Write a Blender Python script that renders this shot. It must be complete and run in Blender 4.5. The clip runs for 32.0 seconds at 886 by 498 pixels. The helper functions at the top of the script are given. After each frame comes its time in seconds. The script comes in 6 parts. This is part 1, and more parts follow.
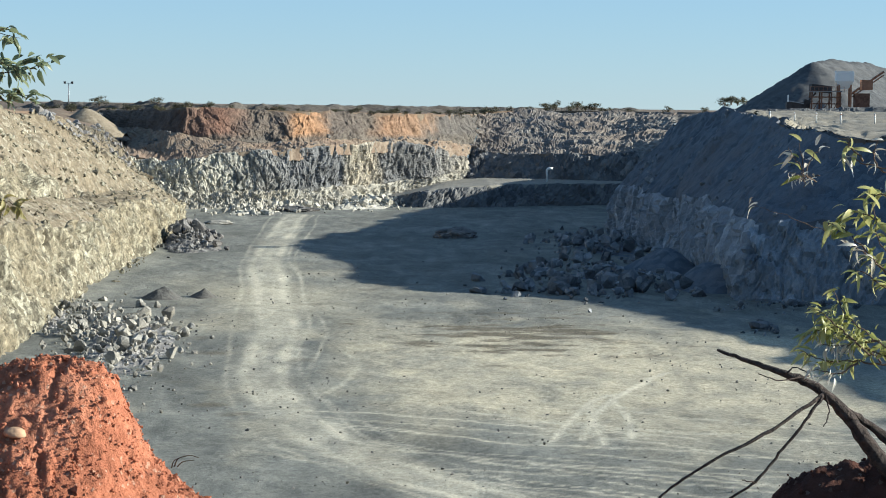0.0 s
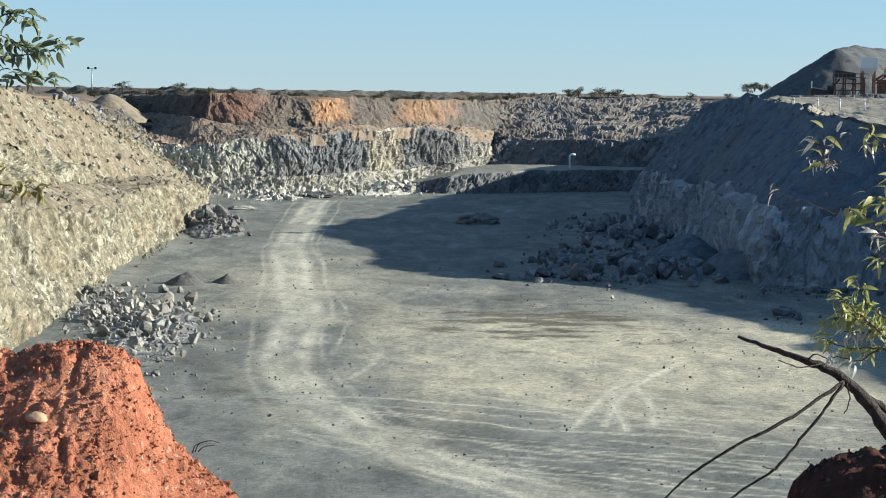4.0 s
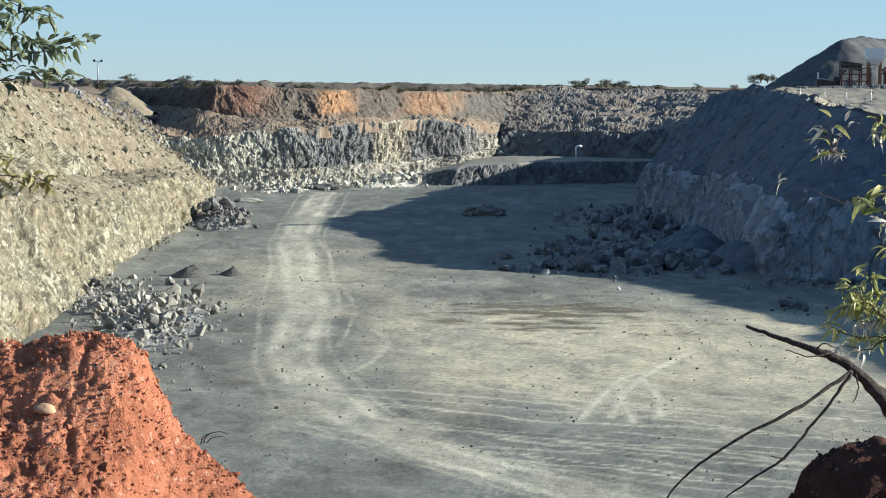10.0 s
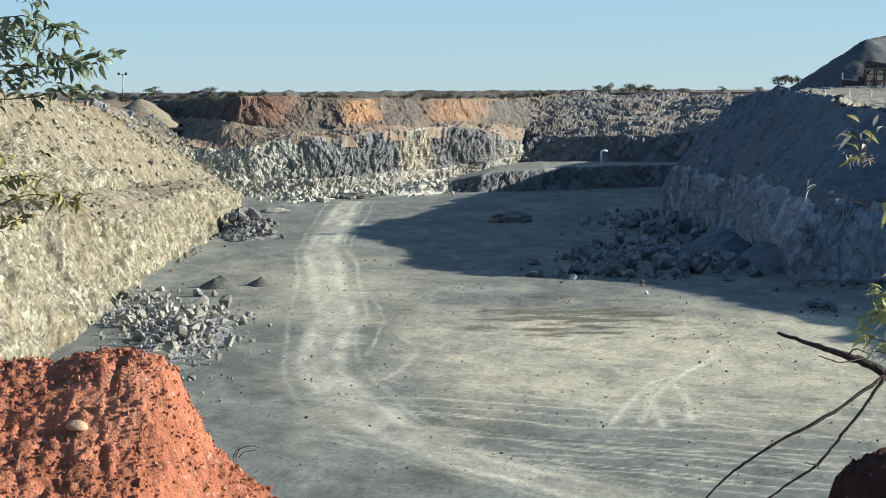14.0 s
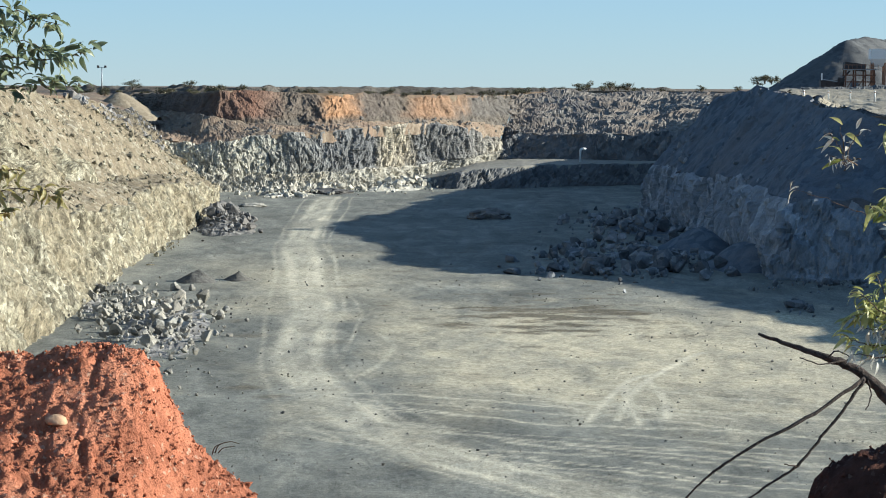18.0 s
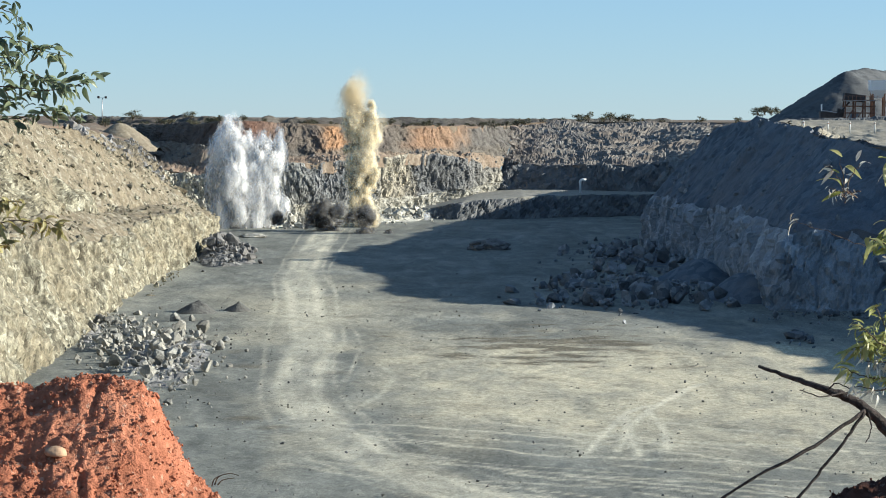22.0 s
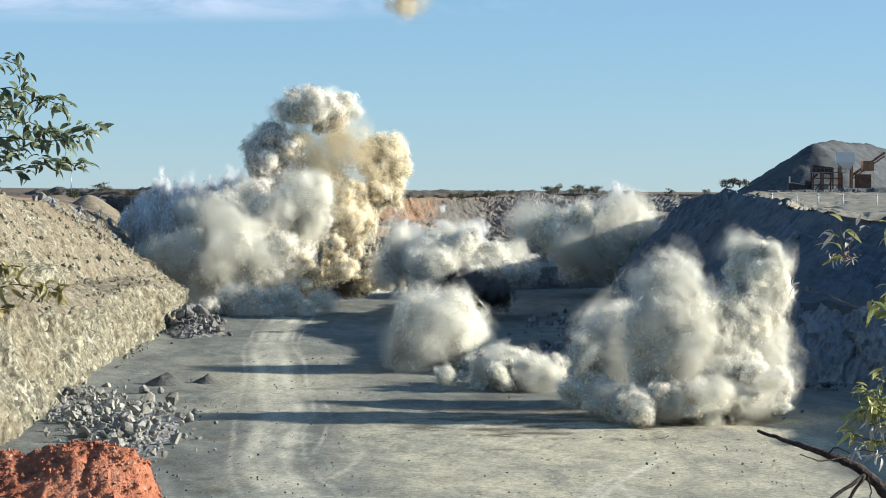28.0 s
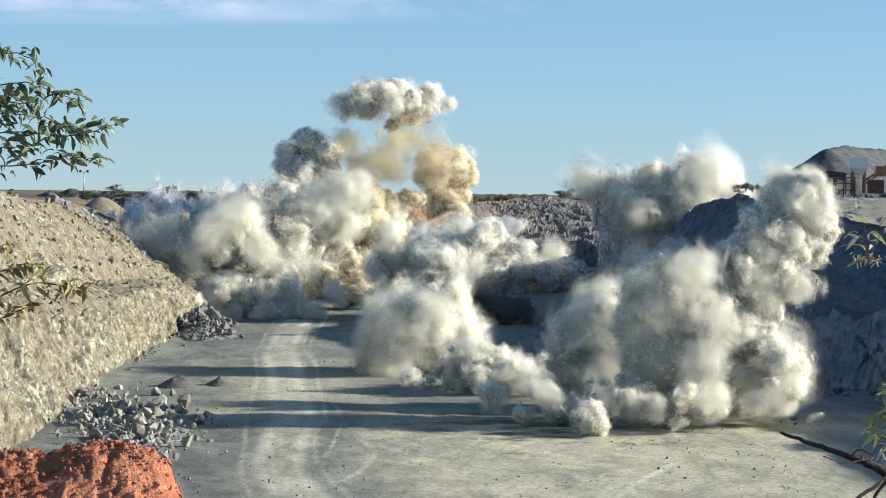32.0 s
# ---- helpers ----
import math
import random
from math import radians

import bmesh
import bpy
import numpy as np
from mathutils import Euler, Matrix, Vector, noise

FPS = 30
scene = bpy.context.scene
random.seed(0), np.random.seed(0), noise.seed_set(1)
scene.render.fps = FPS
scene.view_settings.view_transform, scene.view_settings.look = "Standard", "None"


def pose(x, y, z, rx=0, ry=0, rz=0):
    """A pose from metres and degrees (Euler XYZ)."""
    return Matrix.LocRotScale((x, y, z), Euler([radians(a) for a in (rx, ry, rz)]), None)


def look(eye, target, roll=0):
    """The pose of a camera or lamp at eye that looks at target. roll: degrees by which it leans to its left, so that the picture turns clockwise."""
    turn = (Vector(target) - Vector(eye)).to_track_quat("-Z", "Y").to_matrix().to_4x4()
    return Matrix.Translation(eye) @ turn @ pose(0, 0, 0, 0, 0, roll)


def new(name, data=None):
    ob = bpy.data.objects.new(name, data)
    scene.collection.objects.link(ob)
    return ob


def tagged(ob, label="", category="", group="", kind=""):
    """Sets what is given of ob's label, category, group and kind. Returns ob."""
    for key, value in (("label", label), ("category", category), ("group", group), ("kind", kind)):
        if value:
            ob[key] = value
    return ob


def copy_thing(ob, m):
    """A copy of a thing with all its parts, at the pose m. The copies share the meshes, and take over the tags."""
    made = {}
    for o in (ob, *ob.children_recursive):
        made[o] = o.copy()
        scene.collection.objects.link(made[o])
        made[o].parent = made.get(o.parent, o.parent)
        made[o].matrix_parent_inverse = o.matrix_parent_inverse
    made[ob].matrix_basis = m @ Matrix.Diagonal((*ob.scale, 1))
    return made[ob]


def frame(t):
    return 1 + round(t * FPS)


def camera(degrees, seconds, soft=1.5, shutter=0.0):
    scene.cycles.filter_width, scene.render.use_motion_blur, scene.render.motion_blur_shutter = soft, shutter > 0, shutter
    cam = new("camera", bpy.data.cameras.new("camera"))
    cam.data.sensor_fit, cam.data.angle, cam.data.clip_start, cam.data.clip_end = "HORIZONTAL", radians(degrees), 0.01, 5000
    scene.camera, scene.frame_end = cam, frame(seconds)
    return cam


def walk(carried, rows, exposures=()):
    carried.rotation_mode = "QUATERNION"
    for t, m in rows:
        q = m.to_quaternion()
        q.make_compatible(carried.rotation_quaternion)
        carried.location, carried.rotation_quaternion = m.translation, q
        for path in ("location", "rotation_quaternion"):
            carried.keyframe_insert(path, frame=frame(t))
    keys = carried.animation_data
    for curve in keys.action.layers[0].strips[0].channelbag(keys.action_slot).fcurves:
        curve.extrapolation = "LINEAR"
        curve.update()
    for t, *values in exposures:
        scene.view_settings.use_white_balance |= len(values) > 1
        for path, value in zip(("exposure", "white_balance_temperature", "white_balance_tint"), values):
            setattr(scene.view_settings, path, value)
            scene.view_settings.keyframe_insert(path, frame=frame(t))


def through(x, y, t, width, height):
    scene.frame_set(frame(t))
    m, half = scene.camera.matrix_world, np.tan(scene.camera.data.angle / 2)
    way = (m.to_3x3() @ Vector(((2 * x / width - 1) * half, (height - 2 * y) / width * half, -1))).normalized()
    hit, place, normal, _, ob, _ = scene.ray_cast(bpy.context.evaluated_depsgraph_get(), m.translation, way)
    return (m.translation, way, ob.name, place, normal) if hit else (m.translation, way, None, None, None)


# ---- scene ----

# ---- camera ----
def held(x, z, turn, tilt, lean):
    """The eye near (0, 0, 20), turned to the right, tilted up and leaning to its left, in degrees."""
    a, p = radians(turn), radians(tilt)
    return look((x, 0, z), (x + math.sin(a) * math.cos(p), math.cos(a) * math.cos(p), z + math.sin(p)), lean)


cam = camera(21.332, 32.0, soft=1.0)
walk(cam, [(t, held(*row)) for t, *row in (
    (0, 0.005, 20.002, 0.500, -3.480, 0.759), (0.5, 0.006, 20.001, 0.496, -3.502, 0.743), (1, 0.006, 20.001, 0.448, -3.568, 0.775),
    (1.5, 0.006, 20.000, 0.385, -3.683, 0.755), (2, 0.006, 20.000, 0.291, -3.780, 0.776), (2.5, 0.008, 20.000, 0.168, -3.839, 0.808),
    (3, 0.009, 20.001, 0.068, -3.857, 0.797), (3.5, 0.010, 20.002, -0.028, -3.834, 0.823), (5.5, 0.009, 20.000, -0.021, -3.823, 0.925),
    (6, 0.008, 19.999, -0.019, -3.796, 1.056), (6.5, 0.007, 20.000, -0.018, -3.741, 1.184), (7, 0.006, 20.000, -0.021, -3.676, 1.226),
    (7.5, 0.006, 19.999, -0.002, -3.626, 1.299), (8, 0.005, 19.998, 0.038, -3.613, 1.374), (8.5, 0.002, 19.999, 0.042, -3.620, 1.340),
    (9, 0.001, 20.000, 0.000, -3.697, 1.200), (9.5, 0.004, 20.000, -0.092, -3.847, 0.973), (10, 0.006, 19.998, -0.201, -4.029, 0.699),
    (10.5, 0.007, 19.998, -0.284, -4.157, 0.584), (11, 0.006, 19.998, -0.379, -4.176, 0.630), (11.5, 0.004, 19.998, -0.494, -4.088, 0.774),
    (12, 0.003, 19.999, -0.653, -3.941, 0.921), (12.5, 0.003, 20.000, -0.770, -3.763, 0.887), (13, 0.003, 20.003, -0.850, -3.673, 0.629),
    (13.5, 0.001, 20.006, -0.869, -3.712, 0.149), (14, -0.000, 20.009, -0.856, -3.858, -0.297), (14.5, -0.001, 20.011, -0.844, -3.999, -0.561),
    (16.5, -0.002, 20.012, -0.391, -3.955, -0.204), (17, -0.002, 20.013, -0.303, -3.976, -0.092), (17.5, -0.005, 20.013, -0.302, -3.979, 0.088),
    (18, -0.010, 20.013, -0.320, -3.944, 0.310), (18.5, -0.014, 20.014, -0.301, -3.861, 0.506), (19, -0.013, 20.015, -0.203, -3.791, 0.620),
    (19.5, -0.011, 20.015, -0.076, -3.788, 0.661), (20, -0.010, 20.014, 0.006, -3.824, 0.666), (20.5, -0.010, 20.014, 0.008, -3.856, 0.641),
    (21, -0.011, 20.014, -0.060, -3.806, 0.624), (21.5, -0.010, 20.015, -0.184, -3.587, 0.528), (22, -0.010, 20.016, -0.324, -3.197, 0.346),
    (22.5, -0.011, 20.020, -0.503, -2.692, 0.175), (23, -0.012, 20.022, -0.674, -2.161, 0.084), (23.5, -0.013, 20.022, -0.663, -1.683, 0.070),
    (24, -0.017, 20.020, -0.428, -1.294, 0.101), (24.5, -0.032, 20.016, -0.087, -0.989, 0.081), (25, -0.052, 20.011, 0.250, -0.873, 0.064),
    (25.5, -0.065, 20.005, 0.385, -0.903, 0.156), (26, -0.072, 20.002, 0.389, -1.035, 0.270), (26.5, -0.078, 20.000, 0.394, -1.242, 0.407),
    (28.5, -0.082, 19.997, 0.406, -1.445, 0.321), (29, -0.084, 19.995, 0.240, -1.353, 0.255), (29.5, -0.086, 19.995, 0.117, -1.285, 0.227),
    (30, -0.089, 19.994, 0.030, -1.246, 0.280), (30.5, -0.093, 19.993, 0.023, -1.239, 0.410), (31, -0.098, 19.992, 0.021, -1.253, 0.491),
    (31.5, -0.104, 19.991, 0.062, -1.291, 0.580), (32, -0.108, 19.990, 0.127, -1.355, 0.589),
)], exposures=((0, 1.17, 6000, 10), (22.3, 1.17, 6000, 10), (24, 1.11, 6000, 10), (32, 1.11, 6000, 10)))

# ---- sky, sun, exposure ----
SUN_UP, SUN_TURN = 18.3, 87.0      # degrees above the plain; clockwise from straight ahead
world = bpy.data.worlds.new("sky")
scene.world = world
world.use_nodes = True
wt = world.node_tree
wt.nodes.clear()
sky = wt.nodes.new("ShaderNodeTexSky")
sky.sky_type, sky.sun_disc = "NISHITA", False
sky.sun_elevation, sky.sun_rotation = radians(SUN_UP), radians(SUN_TURN)
sky.altitude, sky.air_density, sky.dust_density, sky.ozone_density = 300, 0.8, 0.0, 4.0
back = wt.nodes.new("ShaderNodeBackground")
back.inputs["Strength"].default_value = 0.064
wout = wt.nodes.new("ShaderNodeOutputWorld")
haze = wt.nodes.new("ShaderNodeMix")          # a pale haze that thins out upwards
haze.data_type = "RGBA"
coord = wt.nodes.new("ShaderNodeTexCoord")
parts = wt.nodes.new("ShaderNodeSeparateXYZ")
wt.links.new(coord.outputs["Generated"], parts.inputs[0])
fall = wt.nodes.new("ShaderNodeMapRange")
fall.inputs[1].default_value, fall.inputs[2].default_value, fall.inputs[3].default_value, fall.inputs[4].default_value = 0.0, 0.8, 0.5, 0.25
wt.links.new(parts.outputs[2], fall.inputs[0])
wt.links.new(fall.outputs[0], haze.inputs[0])
haze.inputs[7].default_value = (2.3, 3.75, 4.75, 1)
wt.links.new(sky.outputs[0], haze.inputs[6])
wt.links.new(haze.outputs[2], back.inputs["Color"])
wt.links.new(back.outputs[0], wout.inputs["Surface"])
sun_dir = Vector((math.sin(radians(SUN_TURN)) * math.cos(radians(SUN_UP)), math.cos(radians(SUN_TURN)) * math.cos(radians(SUN_UP)), math.sin(radians(SUN_UP))))
sun = new("sun", bpy.data.lights.new("sun", "SUN"))
sun.data.energy, sun.data.angle, sun.data.color = 5.0, radians(0.55), (0.97, 0.9, 0.73)
sun.matrix_world = look(sun_dir * 900 + Vector((0, 250, 0)), (0, 250, 0))

# ---- materials ----
def material(name):
    m = bpy.data.materials.new(name)
    m.use_nodes = True
    m.node_tree.nodes.clear()
    return m, m.node_tree


def node(nt, kind, values=None, **props):
    n = nt.nodes.new(kind)
    for key, value in props.items():
        exec_set(n, key, value)
    for key, value in (values or {}).items():
        if hasattr(value, "is_output"):
            nt.links.new(value, n.inputs[key])
        else:
            n.inputs[key].default_value = value
    return n


def exec_set(n, key, value):
    if key == "operation":
        n.operation = value
    elif key == "blend_type":
        n.blend_type = value
    elif key == "data_type":
        n.data_type = value
    elif key == "feature":
        n.feature = value
    elif key == "attribute_name":
        n.attribute_name = value


def rgba(c):
    return (c[0], c[1], c[2], 1.0)


def ramp(nt, fac, stops):
    n = nt.nodes.new("ShaderNodeValToRGB")
    nt.links.new(fac, n.inputs[0])
    e = n.color_ramp.elements
    while len(e) < len(stops):
        e.new(0.5)
    for i, (at, c) in enumerate(stops):
        e[i].position = at
        e[i].color = rgba(c) if len(c) == 3 else c
    return n.outputs[0]


def mix(nt, fac, a, b, blend="MIX"):
    n = nt.nodes.new("ShaderNodeMix")
    n.data_type, n.blend_type = "RGBA", blend
    for i, v in ((0, fac), (6, a), (7, b)):
        if hasattr(v, "is_output"):
            nt.links.new(v, n.inputs[i])
        else:
            n.inputs[i].default_value = v if i == 0 else rgba(v)
    return n.outputs[2]


def grey(v):
    return (v, v, v)


def position(nt, stretch=(1, 1, 1), objectwise=False):
    src = node(nt, "ShaderNodeTexCoord").outputs["Object"] if objectwise else node(nt, "ShaderNodeNewGeometry").outputs["Position"]
    return node(nt, "ShaderNodeVectorMath", {0: src, 1: stretch}, operation="MULTIPLY").outputs[0]


def noise_of(nt, where, scale, detail=5, rough=0.6, distort=0.0):
    return node(nt, "ShaderNodeTexNoise", {"Vector": where, "Scale": scale, "Detail": detail, "Roughness": rough, "Distortion": distort}).outputs[0]


def surface(nt, colour, roughness=0.9, bump=None, strength=0.5, distance=0.1, metallic=0.0, specular=0.3):
    p = node(nt, "ShaderNodeBsdfPrincipled", {"Base Color": colour if hasattr(colour, "is_output") else rgba(colour), "Roughness": roughness, "Metallic": metallic, "Specular IOR Level": specular})
    if bump is not None:
        b = node(nt, "ShaderNodeBump", {"Height": bump, "Strength": strength, "Distance": distance})
        nt.links.new(b.outputs[0], p.inputs["Normal"])
    out = node(nt, "ShaderNodeOutputMaterial", {"Surface": p.outputs[0]})
    return p


def rock_material(name, stops, stain, stain_share, scale=0.35, stretch=(1, 1, 0.6), relief=0.5, random_tone=0.0, cracks=0.0, mottle=0.0):
    """Broken rock: blocks of several tones, broad stains, fine relief."""
    m, nt = material(name)
    where = position(nt, stretch)
    broad = noise_of(nt, where, 0.09, 5, 0.65, 0.3)
    mid = noise_of(nt, where, scale, 6, 0.6, 0.15)
    cell = node(nt, "ShaderNodeTexVoronoi", {"Vector": where, "Scale": scale * 2.6, "Randomness": 1.0})
    tone = node(nt, "ShaderNodeSeparateColor", {0: cell.outputs["Color"]}).outputs[0]
    blend = node(nt, "ShaderNodeMath", {0: node(nt, "ShaderNodeMath", {0: mid, 1: 0.55}, operation="MULTIPLY").outputs[0],
                                         1: node(nt, "ShaderNodeMath", {0: tone, 1: 0.45}, operation="MULTIPLY").outputs[0]}, operation="ADD").outputs[0]
    col = ramp(nt, blend, stops)
    wobble = node(nt, "ShaderNodeVectorMath", {0: where, 1: node(nt, "ShaderNodeTexNoise", {"Vector": where, "Scale": 0.8, "Detail": 3}).outputs["Color"]}, operation="ADD").outputs[0]
    # Joint lines darkened in the colour: stained cracks plus the shade inside them.
    for size in ((0.5, 1.3) if cracks else ()):
        joint = node(nt, "ShaderNodeTexVoronoi", {"Vector": wobble, "Scale": size}, feature="DISTANCE_TO_EDGE").outputs["Distance"]
        col = mix(nt, ramp(nt, joint, ((0.0, grey(cracks)), (0.09, grey(0)))), col, tuple(c * 0.4 for c in stops[0][1]))
    fac = ramp(nt, broad, ((0.5 - stain_share * 0.3, grey(0)), (0.62, grey(0.85))))
    col = mix(nt, fac, col, stain)
    fine = noise_of(nt, where, 6.0, 4, 0.7)
    col = mix(nt, 0.35, col, ramp(nt, fine, ((0.3, grey(0.25)), (0.7, grey(0.8)))), "OVERLAY")
    if mottle:
        streak = noise_of(nt, position(nt, (1, 1, 0.45)), 1.5, 6, 0.7, 0.4)
        col = mix(nt, mottle, col, ramp(nt, streak, ((0.36, grey(0.12)), (0.5, grey(0.45)), (0.66, grey(0.85)))), "OVERLAY")
    if random_tone:
        rnd = node(nt, "ShaderNodeObjectInfo").outputs["Random"]
        col = mix(nt, 1.0, col, ramp(nt, rnd, ((0.0, grey(1 - random_tone)), (1.0, grey(1.0)))), "MULTIPLY")
    height = node(nt, "ShaderNodeMath", {0: mid, 1: node(nt, "ShaderNodeMath", {0: fine, 1: 0.3}, operation="MULTIPLY").outputs[0]}, operation="ADD").outputs[0]
    surface(nt, col, 0.92, height, min(1.0, relief * 1.2), 0.4)
    return m


CREAM = rock_material("pale_rock", ((0.28, (0.1, 0.094, 0.072)), (0.42, (0.2, 0.188, 0.14)), (0.56, (0.285, 0.274, 0.208)), (0.74, (0.43, 0.42, 0.335))), (0.21, 0.18, 0.122), 0.5, 0.8, relief=0.8, stretch=(1, 1, 0.7), cracks=0.3, mottle=0.85)
TANSLOPE = rock_material("tan_slope", ((0.25, (0.1, 0.085, 0.06)), (0.45, (0.17, 0.147, 0.106)), (0.6, (0.22, 0.197, 0.145)), (0.75, (0.36, 0.345, 0.28))), (0.18, 0.147, 0.1), 0.6, 0.7, (1, 1, 1), 0.5, mottle=0.5)


def bank_material(name, stops, span, relief=0.6, up=None, joints=0.0, sway=0.28):
    """Weathered rock whose colour changes along the face, with stains and fine relief."""
    m, nt = material(name)
    where = position(nt, (1, 1, 0.5))
    broad = noise_of(nt, where, 0.12, 5, 0.65, 0.6)
    fine = noise_of(nt, where, 5.0, 4, 0.7)
    mid = noise_of(nt, where, 0.7, 6, 0.65, 0.5)
    xyz = node(nt, "ShaderNodeSeparateXYZ", {0: node(nt, "ShaderNodeNewGeometry").outputs["Position"]})
    along = node(nt, "ShaderNodeMapRange", {0: xyz.outputs[0], 1: span[0], 2: span[1]}).outputs[0]
    along = node(nt, "ShaderNodeMath", {0: along, 1: node(nt, "ShaderNodeMath", {0: node(nt, "ShaderNodeMath", {0: broad, 1: 0.5}, operation="SUBTRACT").outputs[0], 1: sway}, operation="MULTIPLY").outputs[0]}, operation="ADD").outputs[0]
    col = ramp(nt, along, stops)
    if up:
        high = node(nt, "ShaderNodeMapRange", {0: xyz.outputs[2], 1: up[0], 2: up[1]}).outputs[0]
        high = node(nt, "ShaderNodeMath", {0: high, 1: node(nt, "ShaderNodeMath", {0: broad, 1: 0.6}, operation="SUBTRACT").outputs[0]}, operation="ADD").outputs[0]
        col = mix(nt, ramp(nt, high, ((0.25, grey(0.85)), (0.6, grey(0)))), col, up[2])
    if joints:
        wobble = node(nt, "ShaderNodeVectorMath", {0: where, 1: node(nt, "ShaderNodeTexNoise", {"Vector": where, "Scale": 0.7, "Detail": 3}).outputs["Color"]}, operation="ADD").outputs[0]
        for size in (0.42, 1.0):
            gap = node(nt, "ShaderNodeTexVoronoi", {"Vector": wobble, "Scale": size}, feature="DISTANCE_TO_EDGE").outputs["Distance"]
            col = mix(nt, ramp(nt, gap, ((0.0, grey(joints)), (0.13, grey(0)))), col, (0.05, 0.052, 0.055))
    col = mix(nt, 0.55, col, ramp(nt, mid, ((0.3, grey(0.2)), (0.7, grey(0.8)))), "OVERLAY")
    col = mix(nt, 0.35, col, ramp(nt, fine, ((0.3, grey(0.25)), (0.7, grey(0.75)))), "OVERLAY")
    h = node(nt, "ShaderNodeMath", {0: mid, 1: node(nt, "ShaderNodeMath", {0: fine, 1: 0.3}, operation="MULTIPLY").outputs[0]}, operation="ADD").outputs[0]
    surface(nt, col, 0.93, h, relief, 0.7)
    return m


FARUPPER = bank_material("weathered_bank", ((0.0, (0.12, 0.1, 0.082)), (0.24, (0.1, 0.074, 0.06)), (0.34, (0.16, 0.088, 0.062)), (0.44, (0.12, 0.1, 0.082)), (0.51, (0.13, 0.105, 0.085)), (0.54, (0.34, 0.195, 0.105)), (0.6, (0.3, 0.18, 0.105)), (0.64, (0.12, 0.1, 0.085)), (0.72, (0.12, 0.102, 0.085)), (0.78, (0.24, 0.15, 0.095)), (0.88, (0.24, 0.155, 0.1)), (0.93, (0.115, 0.105, 0.095))), (-66, 8), 0.6, (12.0, 15.0, (0.125, 0.11, 0.092)), sway=0.13)
FARLOWER = bank_material("jointed_face", ((0.0, (0.5, 0.48, 0.4)), (0.22, (0.44, 0.43, 0.365)), (0.34, (0.27, 0.27, 0.25)), (0.42, (0.19, 0.195, 0.195)), (0.57, (0.165, 0.172, 0.178)), (0.61, (0.46, 0.42, 0.33)), (0.67, (0.4, 0.36, 0.28)), (0.7, (0.165, 0.17, 0.172)), (0.9, (0.2, 0.2, 0.195)), (1.0, (0.45, 0.42, 0.35))), (-52, 10), 0.9, None, 0.5, 0.16)
REDBANK = rock_material("red_brown_bank", ((0.25, (0.1, 0.05, 0.032)), (0.5, (0.21, 0.105, 0.06)), (0.75, (0.33, 0.19, 0.11))), (0.45, 0.25, 0.12), 0.35, 0.3, (1, 1, 0.5))
GREYSLOPE = rock_material("grey_brown_slope", ((0.25, (0.09, 0.075, 0.065)), (0.5, (0.18, 0.155, 0.13)), (0.75, (0.33, 0.3, 0.26))), (0.16, 0.12, 0.09), 0.5, 0.45, (1, 1, 1))
BROWNSLOPE = rock_material("brown_rubble_slope", ((0.25, (0.13, 0.1, 0.075)), (0.5, (0.2, 0.165, 0.125)), (0.75, (0.3, 0.255, 0.195))), (0.2, 0.14, 0.1), 0.5, 0.6, (1, 1, 1))
BACKSLOPE = rock_material("grey_rubble_slope", ((0.25, (0.08, 0.075, 0.07)), (0.5, (0.145, 0.135, 0.122)), (0.75, (0.25, 0.235, 0.21))), (0.15, 0.122, 0.1), 0.4, 0.45, (1, 1, 1))
# Grey rock tinted blue: the skylight of deep shade is put into the colour.
SHADEBLUEROCK = rock_material("shade_blue_rock", ((0.25, (0.09, 0.11, 0.13)), (0.5, (0.22, 0.25, 0.285)), (0.75, (0.4, 0.43, 0.455))), (0.2, 0.225, 0.25), 0.4, 0.3, (1, 1, 0.5), 0.4)
# Jointed rock kept extra dark, so sunlit parts still look shaded.
BACKROCK = rock_material("shade_dark_jointed_rock", ((0.25, (0.05, 0.055, 0.06)), (0.5, (0.1, 0.106, 0.112)), (0.75, (0.2, 0.2, 0.195))), (0.12, 0.12, 0.118), 0.4, 0.3, (1, 1, 0.5))
# Dark waste, with the blue cast of shade painted into its tones.
SHADEBLUEWASTE = rock_material("shade_blue_waste", ((0.25, (0.056, 0.072, 0.093)), (0.5, (0.079, 0.101, 0.128)), (0.75, (0.117, 0.142, 0.17))), (0.115, 0.12, 0.132), 0.3, 0.4, (1, 1, 1), 0.2)
FARRUBBLE = rock_material("pale_talus_rock", ((0.25, (0.3, 0.29, 0.25)), (0.5, (0.52, 0.51, 0.45)), (0.75, (0.68, 0.67, 0.61))), (0.5, 0.47, 0.39), 0.4, 0.6, (1, 1, 1), 0.4, 0.5)
RUBBLE = rock_material("rubble_rock", ((0.25, (0.1, 0.1, 0.092)), (0.5, (0.29, 0.285, 0.26)), (0.75, (0.47, 0.46, 0.415))), (0.36, 0.34, 0.29), 0.4, 0.6, (1, 1, 1), 0.4, 0.45)
# Shaded copy of the rubble rock: blue, dimmer stops paint the shade in.
SHADERUBBLE = rock_material("shade_blue_rubble_rock", ((0.25, (0.1, 0.115, 0.13)), (0.5, (0.2, 0.222, 0.245)), (0.75, (0.38, 0.4, 0.42))), (0.2, 0.21, 0.22), 0.4, 0.6, (1, 1, 1), 0.4, 0.6)
